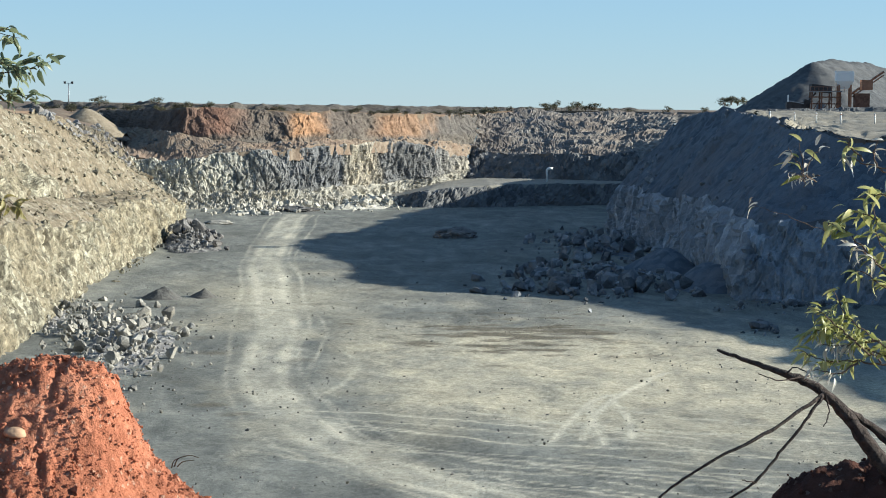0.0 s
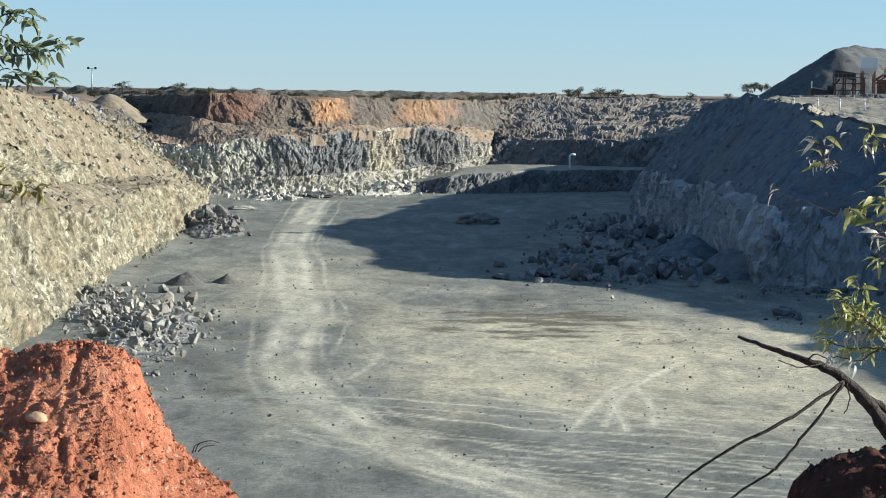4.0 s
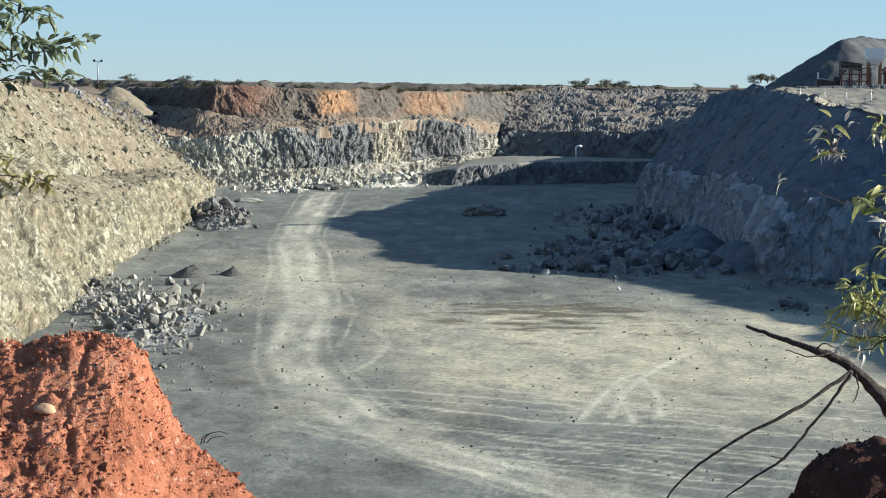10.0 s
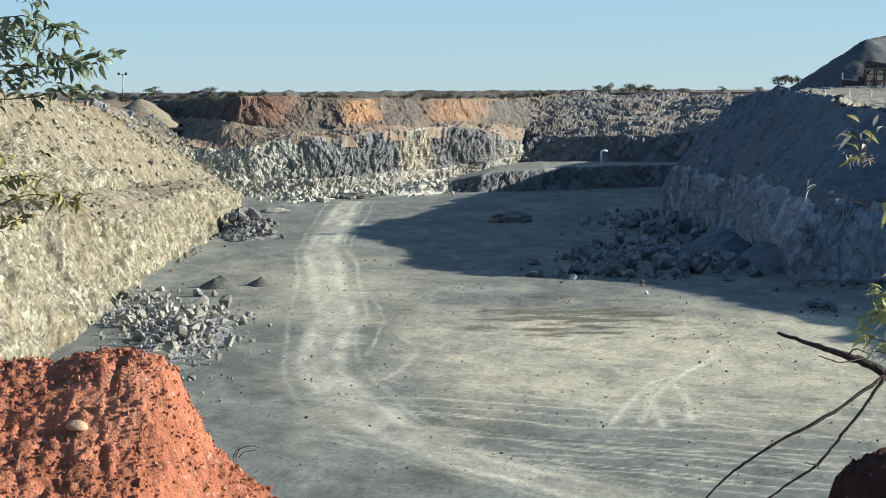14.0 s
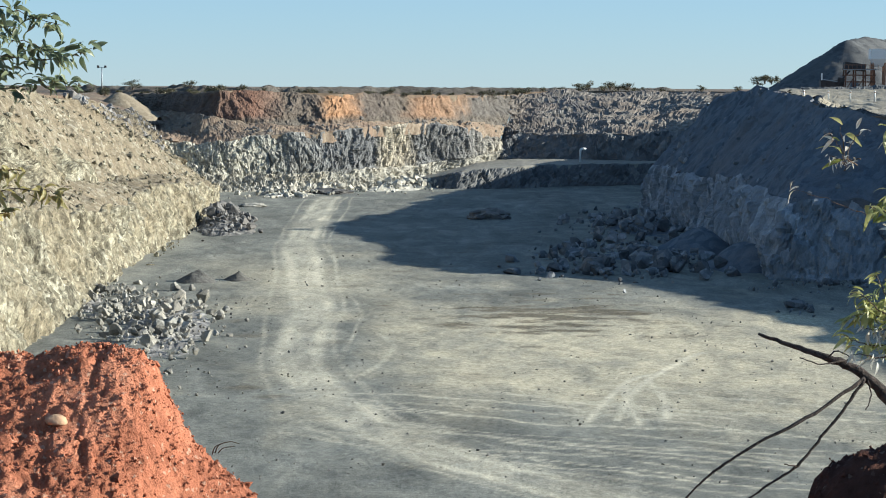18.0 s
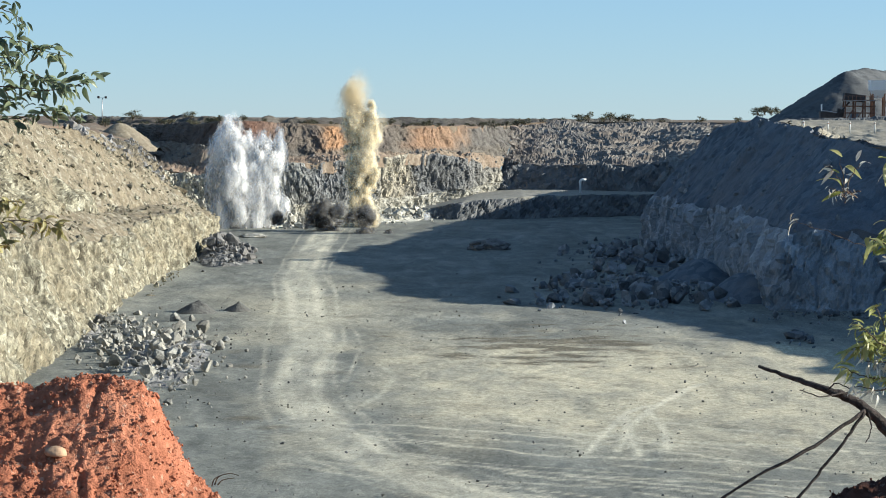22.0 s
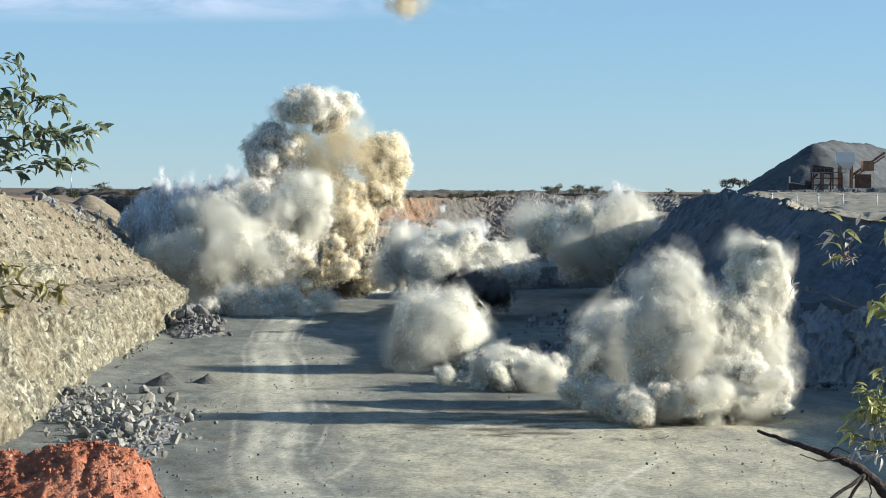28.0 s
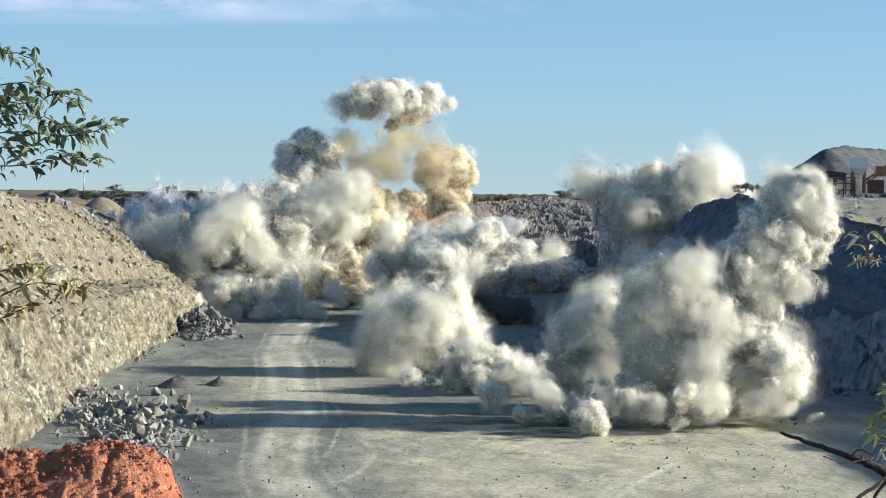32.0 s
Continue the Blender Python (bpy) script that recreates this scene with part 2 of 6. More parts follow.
DARKRUBBLE = rock_material("dark_rubble_rock", ((0.25, (0.08, 0.08, 0.08)), (0.5, (0.2, 0.2, 0.2)), (0.75, (0.36, 0.35, 0.33))), (0.2, 0.19, 0.18), 0.4, 0.6, (1, 1, 1), 0.4, 0.5)
PLAIN = rock_material("dry_plain", ((0.25, (0.08, 0.068, 0.05)), (0.5, (0.135, 0.112, 0.082)), (0.75, (0.2, 0.165, 0.12))), (0.15, 0.1, 0.07), 0.5, 0.2, (1, 1, 1), 0.3)


def floor_material():
    m, nt = material("quarry_floor")
    where = position(nt)
    mark = node(nt, "ShaderNodeAttribute", attribute_name="marks").outputs["Color"]
    marks = node(nt, "ShaderNodeSeparateColor", {0: mark})
    streak = noise_of(nt, position(nt, (0.5, 0.13, 1)), 0.5, 6, 0.65, 1.2)
    grain = noise_of(nt, where, 2.2, 6, 0.7)
    fine = noise_of(nt, where, 9.0, 3, 0.7)
    col = ramp(nt, streak, ((0.28, (0.108, 0.113, 0.102)), (0.5, (0.16, 0.165, 0.146)), (0.72, (0.24, 0.24, 0.205))))
    patch = noise_of(nt, position(nt, (1, 0.45, 1)), 0.09, 5, 0.65, 0.8)
    col = mix(nt, 0.8, col, ramp(nt, patch, ((0.3, grey(0.3)), (0.7, grey(0.68)))), "OVERLAY")
    col = mix(nt, marks.outputs[1], col, ramp(nt, grain, ((0.3, (0.38, 0.345, 0.245)), (0.7, (0.53, 0.48, 0.355)))))
    col = mix(nt, marks.outputs[2], col, ramp(nt, grain, ((0.3, (0.07, 0.06, 0.04)), (0.7, (0.145, 0.122, 0.083)))))
    col = mix(nt, marks.outputs[0], col, ramp(nt, streak, ((0.3, (0.47, 0.44, 0.34)), (0.7, (0.6, 0.56, 0.44)))))
    scuff = noise_of(nt, position(nt, (1, 0.6, 1)), 2.6, 5, 0.75, 0.3)
    col = mix(nt, 0.3, col, ramp(nt, scuff, ((0.35, grey(0.2)), (0.65, grey(0.8)))), "OVERLAY")
    col = mix(nt, 0.45, col, ramp(nt, grain, ((0.3, grey(0.25)), (0.7, grey(0.75)))), "OVERLAY")
    col = mix(nt, 0.35, col, ramp(nt, fine, ((0.35, grey(0.2)), (0.65, grey(0.8)))), "OVERLAY")
    height = node(nt, "ShaderNodeMath", {0: grain, 1: node(nt, "ShaderNodeMath", {0: fine, 1: 0.35}, operation="MULTIPLY").outputs[0]}, operation="ADD").outputs[0]
    surface(nt, col, 0.95, height, 0.4, 0.2)
    return m


FLOOR = floor_material()

# ---- noise on arrays of points ----
def hashed(ix, iy, iz, seed):
    h = (ix.astype(np.int64) * 374761393 + iy.astype(np.int64) * 668265263 + iz.astype(np.int64) * 2147483647 + seed * 974634777) & 0xFFFFFFFF
    h = ((h ^ (h >> 13)) * 1274126177) & 0xFFFFFFFF
    h = ((h ^ (h >> 16)) * 2246822519) & 0xFFFFFFFF
    return ((h ^ (h >> 15)) & 0xFFFFFF) / float(0x1000000)


def value_noise(p, seed=0):
    i = np.floor(p).astype(np.int64)
    f = p - i
    f = f * f * (3 - 2 * f)
    total = np.zeros(len(p))
    for dx in (0, 1):
        for dy in (0, 1):
            for dz in (0, 1):
                w = (f[:, 0] if dx else 1 - f[:, 0]) * (f[:, 1] if dy else 1 - f[:, 1]) * (f[:, 2] if dz else 1 - f[:, 2])
                total += w * hashed(i[:, 0] + dx, i[:, 1] + dy, i[:, 2] + dz, seed)
    return total * 2 - 1


def fbm(p, octaves=4, seed=0, rough=0.5):
    total, amp = np.zeros(len(p)), 1.0
    for o in range(octaves):
        total += amp * value_noise(p * 2.03 ** o + 17.3 * o, seed + o)
        amp *= rough
    return total


def blocks(p, seed=0):
    """Cells of broken rock: a random height per cell, and the closeness to its border."""
    i = np.floor(p).astype(np.int64)
    f1, f2, who = np.full(len(p), 9.0), np.full(len(p), 9.0), np.zeros(len(p))
    for dx in (-1, 0, 1):
        for dy in (-1, 0, 1):
            for dz in (-1, 0, 1):
                c = (i[:, 0] + dx, i[:, 1] + dy, i[:, 2] + dz)
                q = np.stack([c[k] + hashed(*c, seed + 11 + k) for k in range(3)], 1)
                d = ((q - p) ** 2).sum(1)
                near = d < f1
                f2 = np.where(near, f1, np.minimum(f2, d))
                who = np.where(near, hashed(*c, seed + 31), who)
                f1 = np.where(near, d, f1)
    return who, np.sqrt(f2) - np.sqrt(f1)


def grid_mesh(name, verts, nu, nv, smooth=True):
    """A mesh from nu x nv points in rows."""
    j, i = np.meshgrid(np.arange(nv - 1), np.arange(nu - 1))
    a = (i * nv + j).ravel()
    faces = np.stack([a, a + nv, a + nv + 1, a + 1], 1)
    me = bpy.data.meshes.new(name)
    me.vertices.add(len(verts))
    me.vertices.foreach_set("co", np.asarray(verts, np.float32).ravel())
    me.loops.add(faces.size)
    me.loops.foreach_set("vertex_index", faces.ravel().astype(np.int32))
    me.polygons.add(len(faces))
    me.polygons.foreach_set("loop_start", np.arange(0, faces.size, 4, dtype=np.int32))
    me.update(calc_edges=True)
    me.validate()
    me.polygons.foreach_set("use_smooth", np.full(len(me.polygons), smooth))
    return me


def tri_mesh(name, verts, faces):
    """A mesh from arrays of points and triangles."""
    me = bpy.data.meshes.new(name)
    me.vertices.add(len(verts))
    me.vertices.foreach_set("co", np.asarray(verts, np.float32).ravel())
    me.loops.add(faces.size)
    me.loops.foreach_set("vertex_index", np.asarray(faces, np.int32).ravel())
    me.polygons.add(len(faces))
    me.polygons.foreach_set("loop_start", np.arange(0, faces.size, 3, dtype=np.int32))
    me.update(calc_edges=True)
    me.polygons.foreach_set("use_smooth", np.full(len(me.polygons), False))
    return me


def scatter(name, places, sizes, meshes, rr):
    """Many small stones as one mesh: a random shape, turn and size at each place."""
    pick = rr.randint(len(meshes), size=len(places))
    q = rr.normal(size=(len(places), 4))
    w, x, y, z = (q / np.linalg.norm(q, axis=1)[:, None]).T
    turn = np.stack([1 - 2 * (y * y + z * z), 2 * (x * y - z * w), 2 * (x * z + y * w), 2 * (x * y + z * w), 1 - 2 * (x * x + z * z), 2 * (y * z - x * w), 2 * (x * z - y * w), 2 * (y * z + x * w), 1 - 2 * (x * x + y * y)], 1).reshape(-1, 3, 3)
    grow = np.asarray(sizes)[:, None] * rr.uniform(0.6, 1.25, (len(places), 3))
    vs, fs, o = [], [], 0
    for k, me in enumerate(meshes):
        who = np.flatnonzero(pick == k)
        v = np.array([p.co for p in me.vertices])
        f = np.array([tuple(p.vertices) for p in me.polygons])
        vs.append((np.einsum("nij,nvj->nvi", turn[who], v[None] * grow[who][:, None]) + np.asarray(places)[who][:, None]).reshape(-1, 3))
        fs.append((f[None] + (np.arange(len(who)) * len(v))[:, None, None] + o).reshape(-1, 3))
        o += len(who) * len(v)
    out = tri_mesh(name, np.vstack(vs), np.vstack(fs))
    out.materials.append(meshes[0].materials[0])
    return out


def resample(line, at):
    line = np.array(line, float)
    return np.stack([np.interp(at, np.arange(len(line)), line[:, k]) for k in range(3)], 1)


def warped(p):
    """The same bends for all the walls, so that their seams meet."""
    w = np.clip(p[:, 2] / 4, 0.15, 1)
    q = p.copy()
    q[:, 0] += w * (1.5 * fbm(p / (14, 14, 20), 3, 81) + 0.5 * fbm(p / 3.5, 2, 84))
    q[:, 1] += w * (1.5 * fbm(p / (14, 14, 20), 3, 82) + 0.5 * fbm(p / 3.5, 2, 85))
    q[:, 2] += w * (0.45 * fbm(p / 9, 3, 83) + 0.25 * fbm(p / 2.5, 2, 86))
    return q


def loft(name, lower, upper, along, rows, amount, cell, material, seed=0, ease=True, fade=1.5, stretch=(1, 1, 0.6), rough=0.35, smooth=False, flip=False, bend=True, skirt=True):
    """A face of rock between two lines of points, broken into blocks."""
    lower, upper = np.array(lower, float), np.array(upper, float)
    at = np.linspace(0, len(lower) - 1, along)
    a, b = resample(lower, at), resample(upper, at)
    v = np.linspace(0, 1, rows)
    p = (a[:, None] * (1 - v[None, :, None]) + b[:, None] * v[None, :, None]).reshape(-1, 3)
    t = np.gradient(a * 0.5 + b * 0.5, axis=0)
    up = b - a
    n = np.cross(t, up)
    n /= np.linalg.norm(n, axis=1)[:, None] + 1e-9
    n = np.repeat(n, rows, 0)
    if flip:
        n = -n
    s = np.array(stretch)
    who, edge = blocks(p * s / cell, seed)
    who2, edge2 = blocks(p * s / (cell * 0.37) + 5.5, seed + 3)
    who3, edge3 = blocks(p * s / (cell * 0.17) + 2.5, seed + 5)
    d = (who - 0.5) * 0.9 + (who2 - 0.5) * 0.6 + (who3 - 0.5) * 0.35 * np.minimum(edge3 * 5, 1) + np.minimum(edge, 0.2) * 1.2 + fbm(p / (cell * 3), 4, seed + 7) * 0.8 + fbm(p / 0.9, 3, seed + 9) * rough * 0.5
    end = np.minimum(np.minimum(v, 1 - v) * rows / fade, 1)
    d *= np.tile(0.35 + 0.65 * end, along)
    if bend:
        p = warped(p)
    p = p + n * (d * amount)[:, None]
    p[:, 2] += fbm(p / 2.0, 3, seed + 13) * 0.25 * amount
    g, gn = p.reshape(along, rows, 3), n.reshape(along, rows, 3)
    if skirt:
        low = g[:, :1] - gn[:, :1] * 0.7 - np.array([0, 0, 1.6])
        top = g[:, -1:] - gn[:, -1:] * 1.6 - np.array([0, 0, 0.7])
        g, rows = np.concatenate([low, g, top], 1), rows + 2
    p = g.reshape(-1, 3)
    ob = new(name, grid_mesh(name, p, along, rows, smooth))
    ob.data.materials.append(material)
    return ob


# ---- the pit: lines round it, from floor to rim, as (x, y, z) ----
LEFT = dict(
    foot=[(-28, 60, 0), (-33, 100, 0), (-32.6, 150, 0), (-32.6, 190, 0), (-34.8, 230, 0), (-36, 262, 0), (-36, 300, 0), (-36.5, 330, 0), (-38.5, 368, 0), (-49, 392, 0), (-57, 436, 0)],
    ledge=[(-34, 60, 10), (-36, 100, 10), (-37, 150, 10), (-37.5, 198, 9.7), (-37.5, 224, 7.8), (-38, 261, 6.5), (-38, 300, 7.4), (-38, 336, 5.8), (-39, 374, 4), (-50, 394, 4.5), (-58, 438, 6)],
    back=[(-38, 60, 11), (-41, 100, 11), (-41.5, 150, 11), (-42, 210, 10), (-42, 240, 9.8), (-42, 270, 9), (-42.5, 300, 8.3), (-39.7, 340, 7.3), (-40.8, 376, 4.8), (-47.5, 398, 6.8), (-56.3, 440, 8)],
    rim=[(-48, 60, 18.8), (-53, 100, 19), (-52, 150, 19.3), (-51, 215, 19.7), (-50, 250, 19.7), (-50, 277, 19.3), (-50, 300, 18.6), (-46.7, 330, 14), (-43.2, 366, 7.6), (-50.3, 402, 9.7), (-57.8, 446, 10.2)])
FAR = dict(
    foot=[(-57, 431, 0), (-46, 439, 0), (-39.5, 444, 0), (-32, 448, 0), (-24.5, 455, 0), (-16.6, 470, 0), (-10, 485, 0), (0, 500, 1.5), (9, 520, 4.3)],
    talus=[(-57.5, 435, 3), (-46.5, 442, 3.5), (-39.8, 447, 3), (-32.4, 451, 3.2), (-24.7, 458, 3.4), (-15.8, 472, 3.6), (-9, 487, 4), (0.6, 502, 4.6), (9.4, 522, 6)],
    ledge=[(-57.8, 446, 10.2), (-47.1, 448, 8.5), (-40, 450, 10.0), (-33, 454, 10.8), (-25, 460, 11.3), (-14, 474, 12.2), (-6, 489, 12.8), (2, 505, 11), (10, 525, 8.5)],
    back=[(-67.5, 503, 14.8), (-50.5, 463, 14.6), (-46, 460, 13.4), (-34, 462, 12), (-25, 466, 12.6), (-13, 479, 13), (-5, 494, 12.8), (3, 512, 12.5), (12, 535, 11)],
    rim=[(-68.6, 508, 18.1), (-49.5, 466, 18.4), (-47, 463, 19.1), (-36, 468, 18.8), (-24, 474, 18.5), (-11, 490, 18.3), (-2, 505, 18.2), (6, 530, 18), (14, 570, 18.2)])
BACK = dict(
    foot=[(9, 520, 4.3), (13, 521, 4.3), (27, 515, 4.3), (42, 509, 4.3), (50, 505, 4.3)],
    mid=[(12, 535, 11), (15, 529, 9.6), (28, 520, 9.6), (43, 514, 10), (53, 510, 11)],
    rim=[(14, 570, 18.2), (17, 578, 18.8), (29, 585, 19.2), (52, 580, 19.2), (75, 540, 19.3)])
RIGHT = dict(
    foot=[(50, 505, 0), (47, 470, 0), (46, 430, 0), (43, 400, 0), (36, 382, 0), (29.8, 367, 0), (30.2, 352, 0), (33, 325, 0), (34.5, 300, 0), (34, 270, 0), (33, 247, 0), (46, 243, 0), (64, 236, 0), (75, 200, 0), (80, 150, 0), (80, 100, 0)],
    ledge=[(53, 510, 9), (50, 470, 9), (48.5, 430, 9), (45, 398, 8), (38, 378, 8), (31.8, 363, 8), (31.6, 350, 8.4), (35, 325, 8), (36, 300, 8.5), (35.7, 270, 8.5), (35.5, 250, 8), (46.5, 247, 8), (66, 240, 8), (78, 200, 8), (83, 150, 8), (83, 100, 8)],
    rim=[(75, 540, 19.3), (64, 490, 19.4), (55, 430, 19.8), (51, 394, 19.5), (46, 370, 19.2), (38.5, 358, 17.6), (38.5, 347, 18.7), (42.5, 336, 20.2), (45, 316, 19.2), (44, 292, 17.8), (43.5, 270, 17.1), (48, 258, 16.9), (68, 252, 17.6), (84, 205, 18), (88, 150, 18.5), (88, 100, 19)])
NEAR = dict(
    foot=[(80, 100, 0), (60, 60, 0), (25, 42, 0), (0, 38, 0), (-18, 42, 0), (-28, 60, 0)],
    ledge=[(83, 100, 8), (63, 56, 8), (26, 26, 8), (0, 20, 8), (-20, 29, 8), (-34, 60, 10)],
    rim=[(88, 100, 19), (66, 50, 18.8), (22, 6, 18.1), (0, 4.4, 18.0), (-22, 8, 18.2), (-48, 60, 18.8)])


SPUR = [(-50, 300, 18.6), (-54, 345, 16.9), (-60, 400, 15.9), (-63, 450, 15.2), (-67.5, 490, 15.2), (-68.6, 508, 18.1)]


def structure(ob, label):
    return tagged(ob, label, kind="structure")


structure(loft("wall_left_lower", LEFT["foot"], LEFT["ledge"], 1400, 40, 0.85, 1.5, CREAM, 1, stretch=(1, 1, 0.6), rough=0.12, smooth=True), "cream and grey blasted rock face, sunlit")
ledge = structure(loft("wall_left_ledge", LEFT["ledge"], LEFT["back"], 900, 20, 0.22, 1.2, TANSLOPE, 2, rough=0.2, smooth=True), "tan earth ledge with scattered stones")
structure(loft("wall_left_upper", LEFT["back"][:6], resample(LEFT["rim"], np.linspace(0, 3.5, 6)), 800, 50, 0.8, 1.6, CREAM, 3, stretch=(1, 1, 0.6), rough=0.12, smooth=True), "pale chunky rock face below the rim")
slope = structure(loft("wall_left_slope", resample(LEFT["back"], np.linspace(4.6, 10, 9)), resample(LEFT["rim"], np.array([3.2, 4, 4.7, 5.4, 6.2, 7, 8, 9, 10])), 520, 44, 0.35, 1.6, TANSLOPE, 18, stretch=(1, 1, 1), rough=0.2, smooth=True), "tan earth slope with pale stones")
spur = structure(loft("wall_left_spur", LEFT["rim"][6:] + [FAR["back"][0]], SPUR, 420, 40, 0.4, 1.6, TANSLOPE, 16, rough=0.3), "tan rubbly bench behind the rock face")
structure(loft("wall_far_talus", FAR["foot"], FAR["talus"], 560, 14, 0.8, 1.0, FARRUBBLE, 4), "pale broken rock heaped along the foot")
structure(loft("wall_far_lower", FAR["talus"], FAR["ledge"], 640, 44, 0.85, 1.7, FARLOWER, 5, stretch=(1, 1, 0.3), rough=0.15), "blue-grey jointed rock face with pale patches")
far_ledge = structure(loft("wall_far_ledge", FAR["ledge"], FAR["back"], 360, 14, 0.3, 1.6, BROWNSLOPE, 6), "brown rocky ledge between two faces")
structure(loft("wall_far_upper", FAR["back"], FAR["rim"], 460, 30, 0.45, 2.2, FARUPPER, 7, stretch=(1, 1, 0.4)), "red-brown and orange weathered bank")
structure(loft("wall_back_lower", BACK["foot"], BACK["mid"], 320, 22, 0.7, 2.2, BACKROCK, 8, stretch=(1, 1, 0.4)), "grey rock face, shade painted into its dark colour")
structure(loft("wall_back_upper", BACK["mid"], BACK["rim"], 320, 30, 0.35, 1.3, BACKSLOPE, 9, rough=0.5), "grey-brown rubble slope under the rim")
structure(loft("wall_right_lower", RIGHT["foot"], RIGHT["ledge"], 900, 26, 1.0, 2.4, SHADEBLUEROCK, 10, stretch=(1, 1, 0.45), rough=0.12), "jointed rock face in deep shade, the shade's blue painted into its colour")
dump = structure(loft("wall_right_upper", RIGHT["ledge"], RIGHT["rim"], 700, 36, 0.3, 3.5, SHADEBLUEWASTE, 11, stretch=(1, 1, 1), rough=0.2), "dark dumped waste slope in shade, the shade's blue painted into its colour")
structure(loft("wall_near_lower", NEAR["foot"], NEAR["ledge"], 120, 12, 0.8, 2.4, SHADEBLUEROCK, 12), "grey rock face below the viewpoint")
structure(loft("wall_near_upper", NEAR["ledge"], NEAR["rim"], 120, 14, 0.3, 2.4, REDBANK, 13), "red earth bank below the viewpoint")


# ---- plain round the pit, out to the horizon ----
def plain():
    rim = LEFT["rim"][:6] + SPUR + FAR["rim"][1:] + BACK["rim"][1:] + RIGHT["rim"][1:] + NEAR["rim"][1:]
    at = np.linspace(0, len(rim) - 1, 700)
    r = resample(rim, at)
    way = r[:, :2] - np.array([10, 290])
    way /= np.linalg.norm(way, axis=1)[:, None]
    rows = []
    for out in (0, 1.5, 4, 9, 16, 28, 45, 70, 110, 180, 300, 600, 1300, 2600, 4800):
        q = r.copy()
        q[:, :2] += way * out
        if out < 10:
            q = warped(q)
            q[:, 2] -= 0.25 if out == 0 else 0
        s = min(out / 28, 1)
        under = np.clip((r[:, 0] - 36) / 8, 0, 1) * np.clip((r[:, 1] - 90) / 40, 0, 1) * np.clip((530 - r[:, 1]) / 40, 0, 1) * max(0.0, min(1.0, (420 - out) / 150))
        q[:, 2] = r[:, 2] * (1 - s) + 18.2 * s - 2.6 * under * min(1.0, out / 3)
        q[:, 2] += fbm(q / 9, 4, 21) * 0.35 * min(1, out / 6) * (1 if out < 400 else 0.3)
        if out >= 300:
            q[:, 2] += 0.4 * (value_noise(q / 160, 5))
        if out == 0:
            rows.append(q + np.concatenate([way * 0.9, np.full((len(q), 1), -3.0)], 1))
        rows.append(q)
    p = np.stack(rows, 1).reshape(-1, 3)
    ob = new("ground", grid_mesh("ground", p, len(r), len(rows)))
    ob.data.materials.append(PLAIN)
    return structure(ob, "dry red-brown plain round the quarry")


plain()


# ---- floor with wheel tracks ----
def near_line(x, y, pts, width):
    """How much a point lies within a stripe along a line."""
    best = np.full(x.shape, 1e9)
    for (x0, y0), (x1, y1) in zip(pts[:-1], pts[1:]):
        l2 = (x1 - x0) ** 2 + (y1 - y0) ** 2
        t = np.clip(((x - x0) * (x1 - x0) + (y - y0) * (y1 - y0)) / l2, 0, 1)
        best = np.minimum(best, np.hypot(x - x0 - t * (x1 - x0), y - y0 - t * (y1 - y0)))
    return np.clip(1.2 - best / width, 0, 1)


def curve_points(pts, steps=8):
    """A smooth line through points."""
    p = np.array(pts, float)
    p = np.vstack([2 * p[0] - p[1], p, 2 * p[-1] - p[-2]])
    out = []
    for i in range(1, len(p) - 2):
        for t in np.linspace(0, 1, steps, endpoint=False):
            a, b, c, d = p[i - 1], p[i], p[i + 1], p[i + 2]
            out.append(0.5 * (2 * b + (c - a) * t + (2 * a - 5 * b + 4 * c - d) * t * t + (3 * b - a - 3 * c + d) * t ** 3))
    out.append(p[-2])
    return [tuple(q) for q in out]


def offset_line(pts, by, drift=0.0):
    p = np.array(pts)
    t = np.gradient(p, axis=0)
    t /= np.linalg.norm(t, axis=1)[:, None]
    by = by + drift * np.sin(np.arange(len(p)) * 0.21 + by * 2.3)
    return [tuple(q) for q in p + np.stack([t[:, 1], -t[:, 0]], 1) * by[:, None]]


HAUL = curve_points([(-23, 425), (-21.8, 374), (-20, 304), (-15.8, 249), (-13, 211), (-12.4, 191), (-11.6, 171), (-9.3, 155.5), (-5.5, 139), (0.5, 124), (12, 108), (30, 95)])


